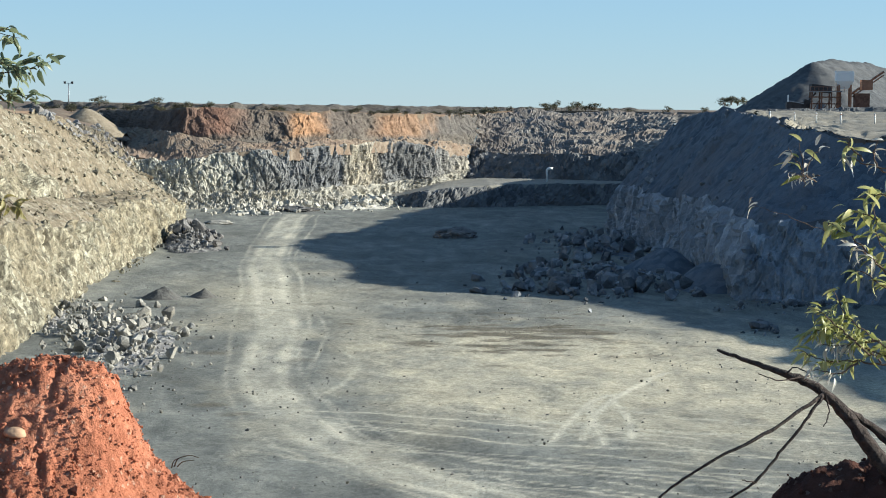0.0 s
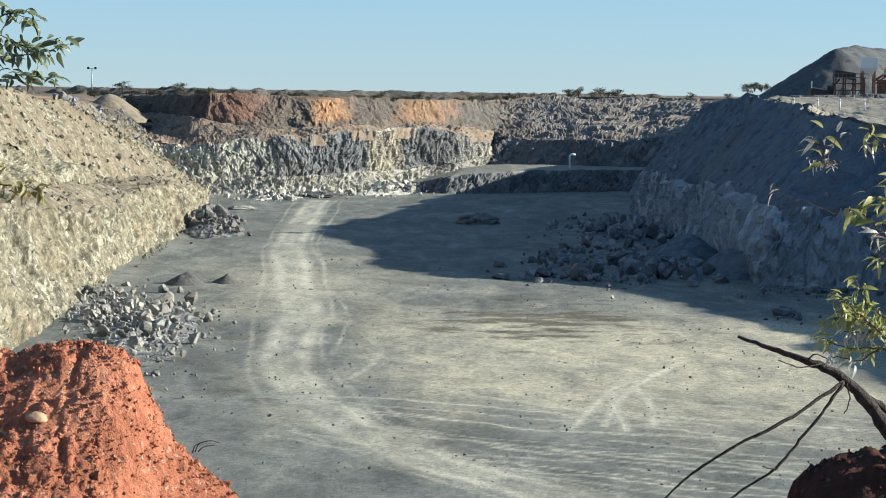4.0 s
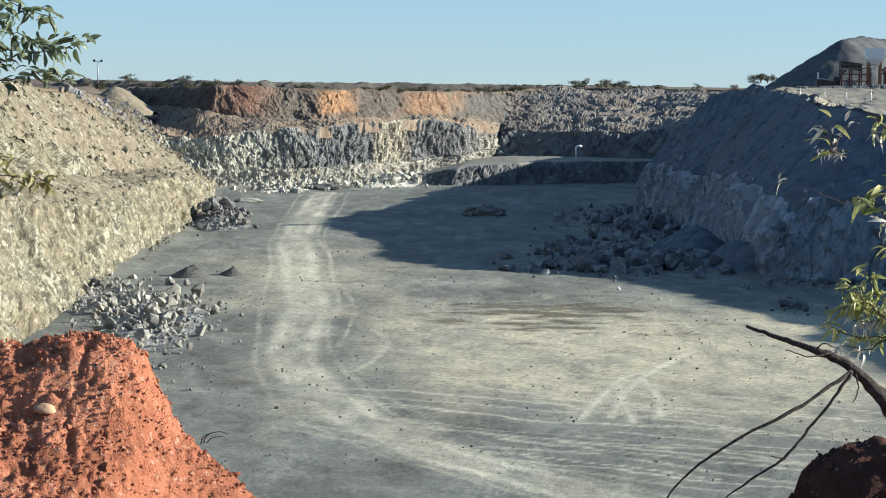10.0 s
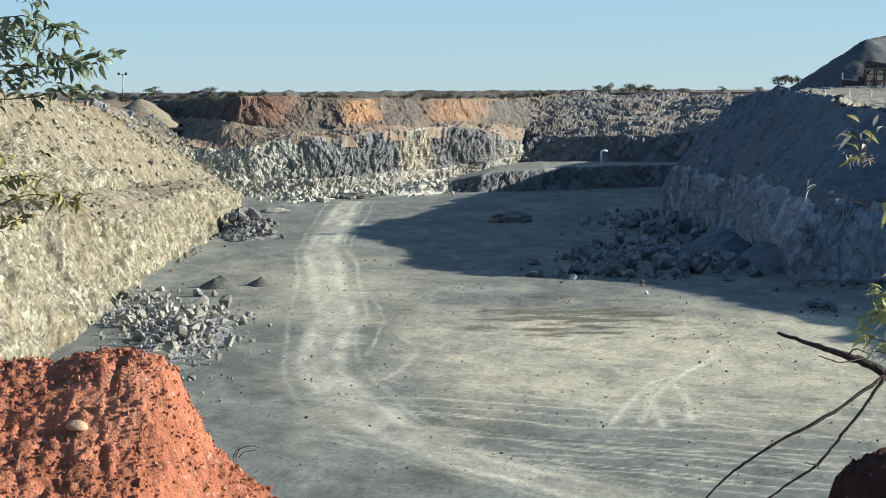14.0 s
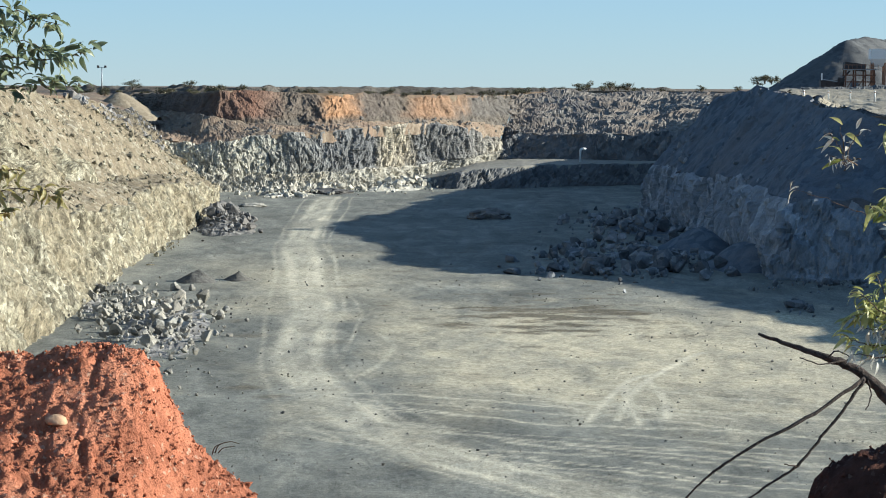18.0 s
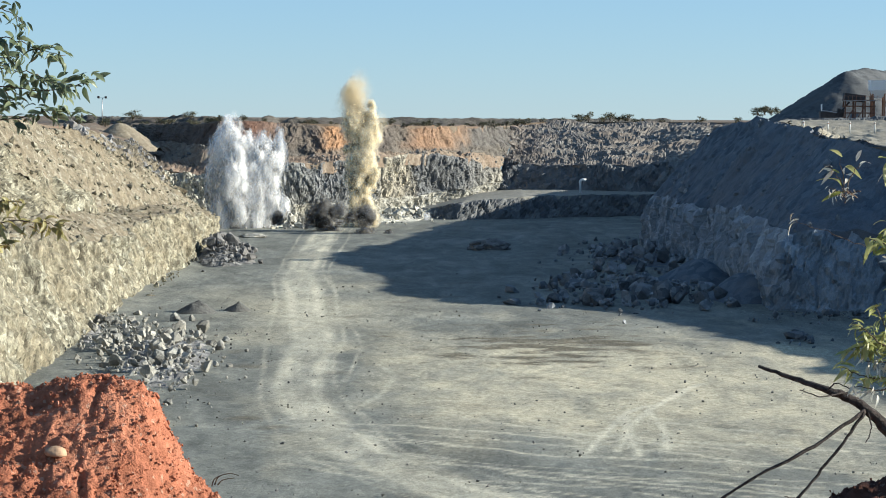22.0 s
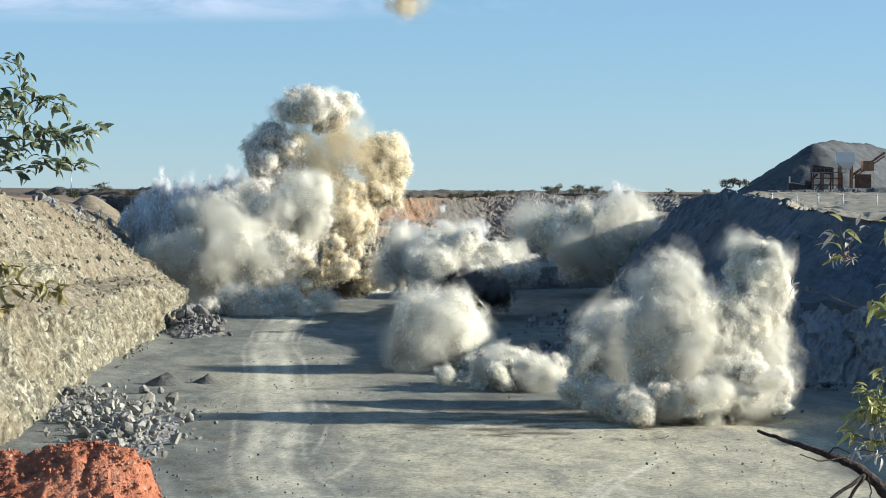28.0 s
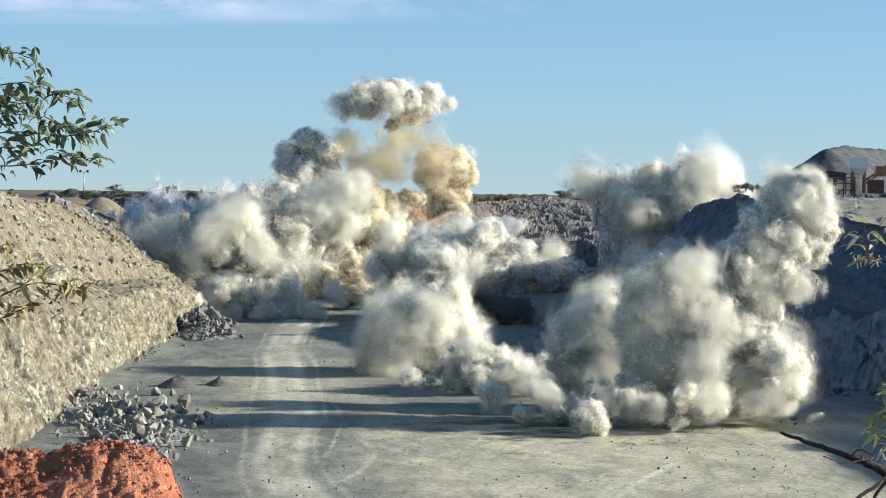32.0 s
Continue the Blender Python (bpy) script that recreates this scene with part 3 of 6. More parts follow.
def floor():
    xs = np.concatenate([np.arange(-62, -34, 0.5), np.arange(-34, 32, 0.26), np.arange(32, 96, 0.8)])
    ys = np.concatenate([np.arange(36, 110, 1.5), np.arange(110, 260, 0.5), np.arange(260, 575, 0.9)])
    x, y = (g.ravel() for g in np.meshgrid(xs, ys, indexing="ij"))
    flat = np.stack([x, y, 0 * x], 1)
    wob = fbm(flat / 6, 3, 41)
    xw, yw = x + fbm(flat / (12, 40, 1), 2, 42) * 0.5, y
    track = 0.55 * near_line(xw, yw, HAUL, 2.7) * (0.8 + 0.35 * fbm(flat / (1.2, 9, 1), 3, 44))
    for by, w, k in ((-1.4, 0.95, 0.72), (1.35, 0.9, 0.68), (-2.9, 0.28, 0.45), (0.1, 0.3, 0.5), (3.3, 0.25, 0.35), (-3.9, 0.2, 0.35)):
        track = np.maximum(track, k * near_line(xw, y, offset_line(HAUL, by, 0.5 if w < 0.6 else 0.12), w) * (0.95 + 0.6 * fbm(flat / 9, 2, 46)))
    turning = [[(8, 141), (11.4, 158), (13.5, 163)], [(9.8, 141), (12, 155), (16.6, 172), (18.8, 178)], [(11, 139), (11, 148), (11.4, 158)], [(12.8, 141), (13.4, 150), (13.2, 160)],
               [(-6.2, 190), (-4.8, 180), (-5.4, 170), (-6.6, 163)]]
    for i, line in enumerate(turning):
        track = np.maximum(track, (0.95 if i < 4 else 0.45) * near_line(x, y, curve_points(line), 0.34))
    for k in range(26):
        rr = np.random.RandomState(300 + k)
        y0, x0, l = rr.uniform(112, 150), rr.uniform(-14, 14), rr.uniform(10, 26)
        track = np.maximum(track, rr.uniform(0.35, 0.8) * near_line(x, y, curve_points([(x0, y0 + 7), (x0 + l * 0.45, y0 + 1), (x0 + l, y0 - rr.uniform(1, 6))]), rr.uniform(0.18, 0.4)))
    pale = np.clip(1.6 - np.hypot((x - 15) / 18, (y - 178) / 36) + 0.5 * fbm(flat / (5, 12, 1), 5, 47), 0, 1) * (0.85 + 0.3 * fbm(flat / (1.5, 5, 1), 3, 45))
    pale = np.maximum(pale, np.clip(1.2 - np.hypot((x + 14) / 13, (y - 240) / 42) + 0.4 * fbm(flat / (6, 14, 1), 4, 48), 0, 1) * 0.6)
    dark = np.clip(1.1 - np.hypot((x - 8.5) / 8, (y - 206) / 14) + 1.2 * fbm(flat / (3.2, 1.8, 1), 5, 49, 0.65), 0, 1) * 0.9
    for k in range(40):
        rr = np.random.RandomState(500 + k)
        dark = np.maximum(dark, rr.uniform(0.3, 0.8) * np.clip(1 - np.hypot((x - rr.uniform(-30, 24)) / rr.uniform(0.8, 3.5), (y - rr.uniform(120, 300)) / rr.uniform(0.6, 2.5)) + 0.4 * wob, 0, 1))
    z = 0.12 * fbm(flat / 7, 3, 51) + 0.05 * fbm(flat / 1.4, 3, 52) 
    z += 1.2 * np.clip(0.5 - (x + 36 - (y > 330) * (y - 330) * -0.1) / 8, 0, 1) ** 2
    me = grid_mesh("floor", np.stack([x, y, z], 1), len(xs), len(ys))
    a = me.color_attributes.new("marks", "FLOAT_COLOR", "POINT")
    a.data.foreach_set("color", np.stack([np.clip(track, 0, 1), pale, dark, np.ones(len(x))], 1).astype(np.float32).ravel())
    me.materials.append(FLOOR)
    return structure(new("floor", me), "grey-green gravel quarry floor with pale wheel tracks")


floor()


# ---- raised bench at the far end, with a ramp on its flank ----
PALEBENCH = rock_material("pale_bench_gravel", ((0.25, (0.17, 0.165, 0.145)), (0.5, (0.225, 0.218, 0.19)), (0.75, (0.29, 0.28, 0.245))), (0.19, 0.182, 0.155), 0.3, 0.3, (1, 1, 1), 0.25)


def bench():
    foot = [(-14, 478, 0), (-6, 466, 0), (0, 461, 0), (12.9, 467, 0), (25, 476, 0), (40, 486, 0), (78, 500, 0)]
    top = [(-13.5, 480, 0.6), (-5, 469, 2.0), (1, 464, 3.4), (13.4, 470, 4.3), (25.4, 479, 4.4), (40, 489, 4.3), (78, 503, 4.3)]
    rear = [(-9, 500, 0.8), (-1, 505, 2.6), (6, 520, 3.8), (14, 560, 4.3), (30, 570, 4.3), (50, 570, 4.3), (80, 560, 4.3)]
    structure(loft("bench_face", foot, top, 240, 12, 0.7, 1.6, BACKROCK, 14, bend=False), "low rock step, shade painted into its dark colour")
    structure(loft("bench_top", top, rear, 200, 40, 0.1, 3.0, PALEBENCH, 15, smooth=True, bend=False), "pale gravel top of the raised bench")


bench()

# ---- helpers for things ----
def plain_material(name, colour, roughness=0.8, metallic=0.0, vary=0.25, scale=6.0, bump=0.2):
    m, nt = material(name)
    where = position(nt, (1, 1, 1), True)
    n = noise_of(nt, where, scale, 5, 0.65)
    lo = tuple(c * (1 - vary) for c in colour)
    hi = tuple(min(1, c * (1 + vary)) for c in colour)
    surface(nt, ramp(nt, n, ((0.3, lo), (0.7, hi))), roughness, n, bump, 0.02, metallic)
    return m


def mesh_of(name, bm, material, smooth=False):
    me = bpy.data.meshes.new(name)
    bm.normal_update()
    bm.to_mesh(me)
    bm.free()
    me.materials.append(material)
    if smooth:
        me.polygons.foreach_set("use_smooth", np.full(len(me.polygons), True))
    return me


def part(name, bm, material, parent, label="", smooth=False):
    ob = new(name, mesh_of(name, bm, material, smooth))
    ob.parent = parent
    if label:
        ob["label"] = label
    return ob


def share(name, me, parent, m):
    ob = new(name, me)
    ob.parent = parent
    ob.matrix_basis = m
    return ob


def empty(name, at, label, category, group="", kind=""):
    ob = new(name)
    ob.location = at
    return tagged(ob, label, category, group, kind)


def turned(rr, size):
    """A random turn and a size in three ways."""
    q = Euler((rr.uniform(0, 6.28), rr.uniform(0, 6.28), rr.uniform(0, 6.28))).to_matrix().to_4x4()
    return q @ Matrix.Diagonal((*size, 1))


def rock_mesh(seed, material, n=16):
    """An angular block: the hull of a few random points."""
    rr = np.random.RandomState(seed)
    bm = bmesh.new()
    for _ in range(n):
        v = rr.normal(size=3)
        v /= max(np.abs(v) ** 1.0) * 0.55 + np.linalg.norm(v) * 0.45
        bm.verts.new(v * rr.uniform(0.8, 1.0) * 0.55)
    r = bmesh.ops.convex_hull(bm, input=bm.verts)
    bmesh.ops.delete(bm, geom=[g for g in r["geom_interior"] if isinstance(g, bmesh.types.BMVert)], context="VERTS")
    bmesh.ops.recalc_face_normals(bm, faces=bm.faces)
    return mesh_of("rock", bm, material)


def box(bm, centre, size, turn=None):
    m = Matrix.Translation(centre) @ (turn or Matrix.Identity(4)) @ Matrix.Diagonal((*size, 1))
    bmesh.ops.create_cube(bm, size=1.0, matrix=m)


def beam(bm, a, b, thick, wide=None):
    a, b = Vector(a), Vector(b)
    m = Matrix.Translation((a + b) / 2) @ (b - a).to_track_quat("Z", "Y").to_matrix().to_4x4() @ Matrix.Diagonal((wide or thick, thick, (b - a).length, 1))
    bmesh.ops.create_cube(bm, size=1.0, matrix=m)


def tube(bm, pts, radii, sides=8):
    """A tapered tube through points, with closed ends."""
    pts = [Vector(p) for p in pts]
    rings = []
    for i, p in enumerate(pts):
        t = (pts[min(i + 1, len(pts) - 1)] - pts[max(i - 1, 0)]).normalized()
        q = t.to_track_quat("Z", "Y").to_matrix()
        rings.append([bm.verts.new(p + q @ Vector((math.cos(2 * math.pi * k / sides), math.sin(2 * math.pi * k / sides), 0)) * radii[i]) for k in range(sides)])
    for a, b in zip(rings[:-1], rings[1:]):
        for k in range(sides):
            bm.faces.new((a[k], a[(k + 1) % sides], b[(k + 1) % sides], b[k]))
    bm.faces.new(rings[0][::-1])
    bm.faces.new(rings[-1])


def bent(pts, steps=6, jitter=0.0, seed=0):
    """A smooth, slightly crooked line in space."""
    rr = np.random.RandomState(seed)
    p = [np.array(q, float) for q in pts]
    p = [2 * p[0] - p[1]] + p + [2 * p[-1] - p[-2]]
    out = []
    for i in range(1, len(p) - 2):
        for t in np.linspace(0, 1, steps, endpoint=False):
            a, b, c, d = p[i - 1], p[i], p[i + 1], p[i + 2]
            out.append(0.5 * (2 * b + (c - a) * t + (2 * a - 5 * b + 4 * c - d) * t * t + (3 * b - a - 3 * c + d) * t ** 3) + rr.normal(size=3) * jitter)
    out.append(p[-2])
    return out


# ---- broken rock on the floor ----
ROCKS = [rock_mesh(60 + k, RUBBLE, 13 + k % 5) for k in range(9)]
DARKROCKS = [rock_mesh(80 + k, DARKRUBBLE, 13 + k % 5) for k in range(9)]
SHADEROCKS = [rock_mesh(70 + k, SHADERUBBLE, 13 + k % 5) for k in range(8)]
PALEROCKS = [rock_mesh(90 + k, CREAM, 13 + k % 5) for k in range(6)]
TALUSROCKS = [rock_mesh(110 + k, FARRUBBLE, 13 + k % 5) for k in range(6)]


def rock_pile(name, label, corners, count, sizes, meshes, height, seed, base_material, bias=1.0):
    """Loose rocks over a four-cornered stretch of floor (near left, near right, far right, far left), heaped up to a height."""
    rr = np.random.RandomState(seed)
    c = np.array(corners, float)
    mid = c.mean(0)
    thing = empty(name, (mid[0], mid[1], 0), label, "rock pile", "rock piles on the quarry floor")

    def place(u, v):
        return (c[0] * (1 - u) + c[1] * u) * (1 - v) + (c[3] * (1 - u) + c[2] * u) * v

    def rise(u, v):
        return height(u, v) * max(0.0, math.sin(math.pi * min(max(v, 0), 1)) ** 0.6)

    us, vs = np.linspace(0, 1, 40), np.linspace(0, 1, 60)
    p = np.array([(*(place(u, v) - mid), rise(u, v) * max(0.0, math.sin(math.pi * u)) ** 0.5 * 0.75 - 0.4) for u in us for v in vs])
    inside = np.clip((p[:, 2] + 0.2) / 0.5, 0, 1)
    p[:, 2] += inside * (0.25 * fbm(p / 1.1, 3, seed) + 0.3 * (blocks(p / 0.9, seed)[0] - 0.5)) - 0.15 * (1 - inside)
    base = new("broken_stone", grid_mesh("broken_stone", p, 40, 60, False))
    base.data.materials.append(base_material)
    base.parent = thing
    for k in range(count):
        u, v = np.clip(rr.normal(0.5, 0.25, 2), -0.25, 1.25)
        v = v if v < 0 else v ** bias
        q = place(u, v) - mid
        s = sizes[0] + (sizes[1] - sizes[0]) * rr.uniform() ** 4
        z = rise(u, v) * max(0.0, math.sin(math.pi * min(max(u, 0), 1))) ** 0.5 + s * rr.uniform(0.05, 0.3)
        share("rock", meshes[rr.randint(len(meshes))], thing, Matrix.Translation((q[0], q[1], z)) @ turned(rr, s * rr.uniform(0.65, 1.15, 3)))
    return thing


rock_pile("rock_pile", "heap of pale grey broken boulders on gravel beside the rock face", ((-24, 161.7), (-17.1, 165.6), (-21.7, 220.7), (-35.1, 230.1)), 299, (0.28, 1.45), ROCKS, lambda u, v: 0.9, 201, DARKRUBBLE)
rock_pile("rock_pile", "loose grey stones scattered along the foot of the pale face", ((-30.8, 187.7), (-24.4, 180.5), (-29.4, 231.5), (-38.6, 243.3)), 260, (0.25, 1.2), ROCKS, lambda u, v: 1.6 * (1 - min(u, 1)) ** 2, 202, DARKRUBBLE)
rock_pile("rock_pile", "tall heap of dark angular boulders beside the rock face", ((-35.2, 313.3), (-25.8, 311.6), (-30.6, 353.7), (-39.2, 358.3)), 100, (0.6, 2.2), DARKROCKS, lambda u, v: 3.0 * (1 - 0.5 * u), 203, DARKRUBBLE)
rock_pile("rock_pile", "wide shaded heap of big grey boulders below the dark face", ((7.9, 246.6), (29.1, 244.8), (32.1, 309.5), (12.6, 314.8)), 260, (0.5, 2.6), SHADEROCKS, lambda u, v: 0.5 * max(u, 0) ** 0.7 + 0.3, 204, SHADEBLUEWASTE, 1.6)
rock_pile("rock_pile", "shaded slope of broken rock against the dark face", ((11.2, 308.5), (30.8, 296.3), (31.1, 369.2), (20.7, 381.7)), 160, (0.4, 2.0), SHADEROCKS, lambda u, v: 1.6 * max(u, 0) ** 1.5 + 0.1, 205, SHADEBLUEWASTE)
rock_pile("rock_pile", "pale broken blocks strewn below the far rock face", ((-36.7, 417.5), (-19.6, 439), (-16.6, 473.6), (-38, 444.7)), 290, (0.4, 1.8), TALUSROCKS, lambda u, v: 0.9, 206, FARRUBBLE)
rock_pile("rock_pile", "grey and pale blocks strewn beside the far ramp", ((-19.6, 439), (-1.2, 462.6), (1.7, 506.3), (-16.2, 493.9)), 290, (0.4, 1.8), TALUSROCKS, lambda u, v: 1.3, 207, FARRUBBLE)
rock_pile("rock_pile", "belt of pale broken blocks along the far face", ((-38.6, 444.5), (-16.6, 473.6), (-15, 494.5), (-39.1, 457)), 290, (0.4, 1.7), TALUSROCKS, lambda u, v: 1.8, 211, FARRUBBLE)
rock_pile("rock_pile", "broken blocks below the ramp of the bench", ((-10.6, 458.1), (2.7, 469.8), (8.7, 492.1), (-5.4, 487.8)), 280, (0.4, 1.7), TALUSROCKS, lambda u, v: 1.6, 212, FARRUBBLE)
rock_pile("rock_pile", "pale stones fallen along the foot of the sunlit face", ((-34.9, 261.9), (-33.2, 264.2), (-36.3, 348.4), (-37.6, 343.4)), 70, (0.2, 0.8), PALEROCKS, lambda u, v: 0.6, 208, CREAM)
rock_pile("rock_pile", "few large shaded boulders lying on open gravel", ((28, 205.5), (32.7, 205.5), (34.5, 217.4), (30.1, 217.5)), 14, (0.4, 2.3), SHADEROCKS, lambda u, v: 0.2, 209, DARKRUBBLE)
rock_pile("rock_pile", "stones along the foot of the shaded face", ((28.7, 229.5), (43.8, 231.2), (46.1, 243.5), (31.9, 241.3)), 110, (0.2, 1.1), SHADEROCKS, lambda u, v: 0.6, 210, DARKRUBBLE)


def slab(at, size, seed, label, material):
    """A broad low rock lying on the floor, rough and cracked."""
    bm = bmesh.new()
    bmesh.ops.create_icosphere(bm, subdivisions=4, radius=0.5)
    p = np.array([v.co for v in bm.verts])
    who, edge = blocks(p * 5, seed)
    for v, w, e, n in zip(bm.verts, who, edge, fbm(p * 4, 3, seed)):
        v.co *= 1 + 0.22 * (w - 0.5) + 0.12 * n
        v.co.z = max(v.co.z, -0.2)
    ob = new("boulder", mesh_of("boulder", bm, material))
    ob.matrix_basis = Matrix.Translation((at[0], at[1], size[2] * 0.12)) @ Matrix.Diagonal((*size, 1))
    return tagged(ob, label, "boulder", "single boulders on the floor")


slab((5, 357.9), (6.4, 5, 2.6), 3, "broad low grey boulder lying in the shade", DARKRUBBLE)
slab((-23.8, 439.4), (8.5, 6, 1.7), 4, "long low dark rock shelf on the floor", DARKRUBBLE)
slab((-33.8, 390.2), (4.5, 4, 1.0), 5, "flat pale rock on the floor near the wall", RUBBLE)


def gravel_heap(at, radius, tall, seed, lean, label):
    n = 40
    rows = []
    for i in range(n + 1):
        a = 2 * math.pi * i / n
        for j in range(16):
            r = j / 15
            rows.append((at[0] + math.cos(a) * r * radius + lean * (1 - r), at[1] + math.sin(a) * r * radius * 1.4, tall * (1 - r) ** 0.9 - 0.12))
    p = np.array(rows)
    p[:, 2] += 0.12 * fbm(p / 0.8, 3, seed) * np.minimum(p[:, 2] + 0.1, 1)
    ob = new("gravel_heap", grid_mesh("gravel_heap", p, n + 1, 16))
    ob.data.materials.append(GREYHEAP)
    return tagged(ob, label, "gravel heap", "gravel heaps")


GREYHEAP = rock_material("grey_gravel", ((0.25, (0.05, 0.05, 0.05)), (0.5, (0.085, 0.085, 0.082)), (0.75, (0.13, 0.128, 0.12))), (0.1, 0.096, 0.084), 0.3, 1.2, (1, 1, 1), 0.4)
gravel_heap((-26.7, 240.6), 2.2, 1.35, 1, 0.3, "small peaked heap of dark grey gravel on the floor")
gravel_heap((-22.7, 243.1), 1.5, 0.95, 2, 0.2, "small heap of dark grey gravel on the floor")


def strewn(name, count, region, sizes, meshes, seed, label):
    """Loose stones over the floor as one mesh."""
    rr = np.random.RandomState(seed)
    r = sizes[0] + (sizes[1] - sizes[0]) * rr.uniform(size=count) ** 4
    x, y = rr.uniform(region[0], region[1], count), 1 / rr.uniform(1 / region[2], 1 / region[3], count)
    return tagged(new(name, scatter(name, np.stack([x, y, r * 0.12], 1), r, meshes, rr)), label, "stones", kind="stuff")


strewn("loose_stones", 1500, (-30, 26, 118, 300), (0.05, 0.22), ROCKS, 31, "loose grey stones strewn over the gravel floor")
strewn("dark_clods", 900, (-31, 26, 118, 320), (0.05, 0.22), DARKROCKS, 32, "dark clods and stones on the gravel floor")


def strew_on(name, ground, count, sizes, meshes, seed, label, keep):
    """Stones lying on a slope, as one mesh."""
    rr = np.random.RandomState(seed)
    co = np.empty(len(ground.data.vertices) * 3, np.float32)
    ground.data.vertices.foreach_get("co", co)
    co = co.reshape(-1, 3)
    co = co[keep(co)]
    at = co[rr.choice(len(co), count)]
    r = sizes[0] + (sizes[1] - sizes[0]) * rr.uniform(size=count) ** 4
    at = at + np.stack([rr.normal(size=count) * 0.1, rr.normal(size=count) * 0.1, r * 0.1], 1)
    return tagged(new(name, scatter(name, at, r, meshes, rr)), label, "stones", kind="stuff")


strew_on("slope_stones", slope, 2200, (0.1, 0.85), PALEROCKS, 33, "pale stones scattered down the tan slope", lambda c: c[:, 1] > 220)
strew_on("ledge_stones", ledge, 1100, (0.1, 0.75), PALEROCKS, 34, "pale stones lying on the earth ledge", lambda c: c[:, 1] > 180)
strew_on("bench_stones", spur, 700, (0.2, 1.4), DARKROCKS, 35, "stones scattered over the tan bench", lambda c: c[:, 1] > 300)
strew_on("waste_stones", dump, 150, (0.15, 1.5), SHADEROCKS, 37, "stones lying on the dark dumped slope, blue shade painted into their colour", lambda c: (c[:, 1] > 240) & (c[:, 1] < 372))
strew_on("far_ledge_stones", far_ledge, 260, (0.2, 1.1), DARKROCKS, 36, "dark stones on the far ledge", lambda c: c[:, 1] > 300)

# ---- far things: pale cone, mast, pipe, posts, pad, stockpile, plant ----
def heap(name, ridge, base_z, slope, material, label, category, seed, rough=0.25, n=110):
    """A dumped heap: slopes at the angle of rest below a ridge line."""
    r = np.array(ridge, float)
    reach = (r[:, 2].max() - base_z) / slope + 2
    lo, hi = r[:, :2].min(0) - reach, r[:, :2].max(0) + reach
    x, y = (g.ravel() for g in np.meshgrid(np.linspace(lo[0], hi[0], n), np.linspace(lo[1], hi[1], n), indexing="ij"))
    z = np.full(len(x), -1e9)
    for a, b in zip(r[:-1], r[1:]):
        for f in np.linspace(0, 1, 12):
            q = a * (1 - f) + b * f
            z = np.maximum(z, q[2] - slope * (np.sqrt((x - q[0]) ** 2 + (y - q[1]) ** 2 + 1.5) - 1.2))
    p = np.stack([x, y, z], 1)
    p[:, 2] = np.maximum(p[:, 2] + rough * fbm(p / 3.0, 4, seed), base_z - 1.5)
    ob = new(name, grid_mesh(name, p, n, n))
    ob.data.materials.append(material)
    return tagged(ob, label, category)


STOCK = rock_material("blue_metal", ((0.25, (0.05, 0.055, 0.06)), (0.5, (0.075, 0.08, 0.086)), (0.75, (0.105, 0.11, 0.114))), (0.085, 0.088, 0.09), 0.3, 0.3, (1, 1, 1), 0.3)
DARKBANK = rock_material("dark_rubbly_earth", ((0.25, (0.05, 0.044, 0.038)), (0.5, (0.11, 0.1, 0.088)), (0.75, (0.16, 0.145, 0.12))), (0.09, 0.075, 0.06), 0.5, 0.6, (1, 1, 1), 0.8)
PALEPAD = rock_material("pale_gravel", ((0.25, (0.17, 0.155, 0.122)), (0.5, (0.225, 0.208, 0.168)), (0.75, (0.28, 0.262, 0.215))), (0.21, 0.19, 0.15), 0.3, 0.15, (1, 1, 1), 0.25)
EARTH = rock_material("dumped_earth", ((0.25, (0.15, 0.126, 0.09)), (0.5, (0.21, 0.178, 0.13)), (0.75, (0.27, 0.235, 0.175))), (0.19, 0.158, 0.115), 0.4, 0.6, (1, 1, 1), 0.4)
heap("waste_heap", [(29.2, 288, 2.9), (30.2, 285, 2.8)], 0.0, 0.75, SHADEBLUEWASTE, "dark rounded heap of waste against the shaded face", "waste heap", 8, 0.3, 60)
heap("waste_heap", [(31.9, 262, 2.9), (33.3, 258, 2.7)], 0.0, 0.8, SHADEBLUEWASTE, "dark heap of fines below the shaded face", "waste heap", 9, 0.3, 60)
heap("earth_cone", [(-66.4, 462, 18.6), (-66, 464, 18.5)], 14.6, 0.74, EARTH, "pale tan cone of dumped earth below the rim", "earth heap", 5, 0.15)
heap("rubble_bank", [(-88, 540, 19.6), (-78.3, 536, 19.8), (-67.3, 530, 19.7), (-62, 528, 20), (-55.4, 520, 19.8), (-44.8, 520, 19.8), (-40.2, 525, 19.9), (-31.4, 525, 19.7)], 17.4, 0.4, DARKBANK, "low dark bank of rubble along the rim", "rubble bank", 15, 0.7, 160)
heap("rubble_bank", [(-38.6, 620, 19.9), (-28.6, 630, 19.8), (-16.8, 640, 20), (-4.5, 640, 19.8), (11, 650, 19.9), (26.6, 650, 19.9), (42.1, 650, 20), (57.7, 650, 20)], 17.6, 0.3, DARKBANK, "long low bank of dark rubble beyond the rim", "rubble bank", 19, 0.35, 160)
heap("stockpile", [(116.6, 705, 34.7), (123.3, 715, 35.7), (137, 735, 35.2), (150.5, 740, 32.4)], 18.0, 0.66, STOCK, "tall dark blue-grey stockpile of crushed stone", "stockpile", 6, 0.4)
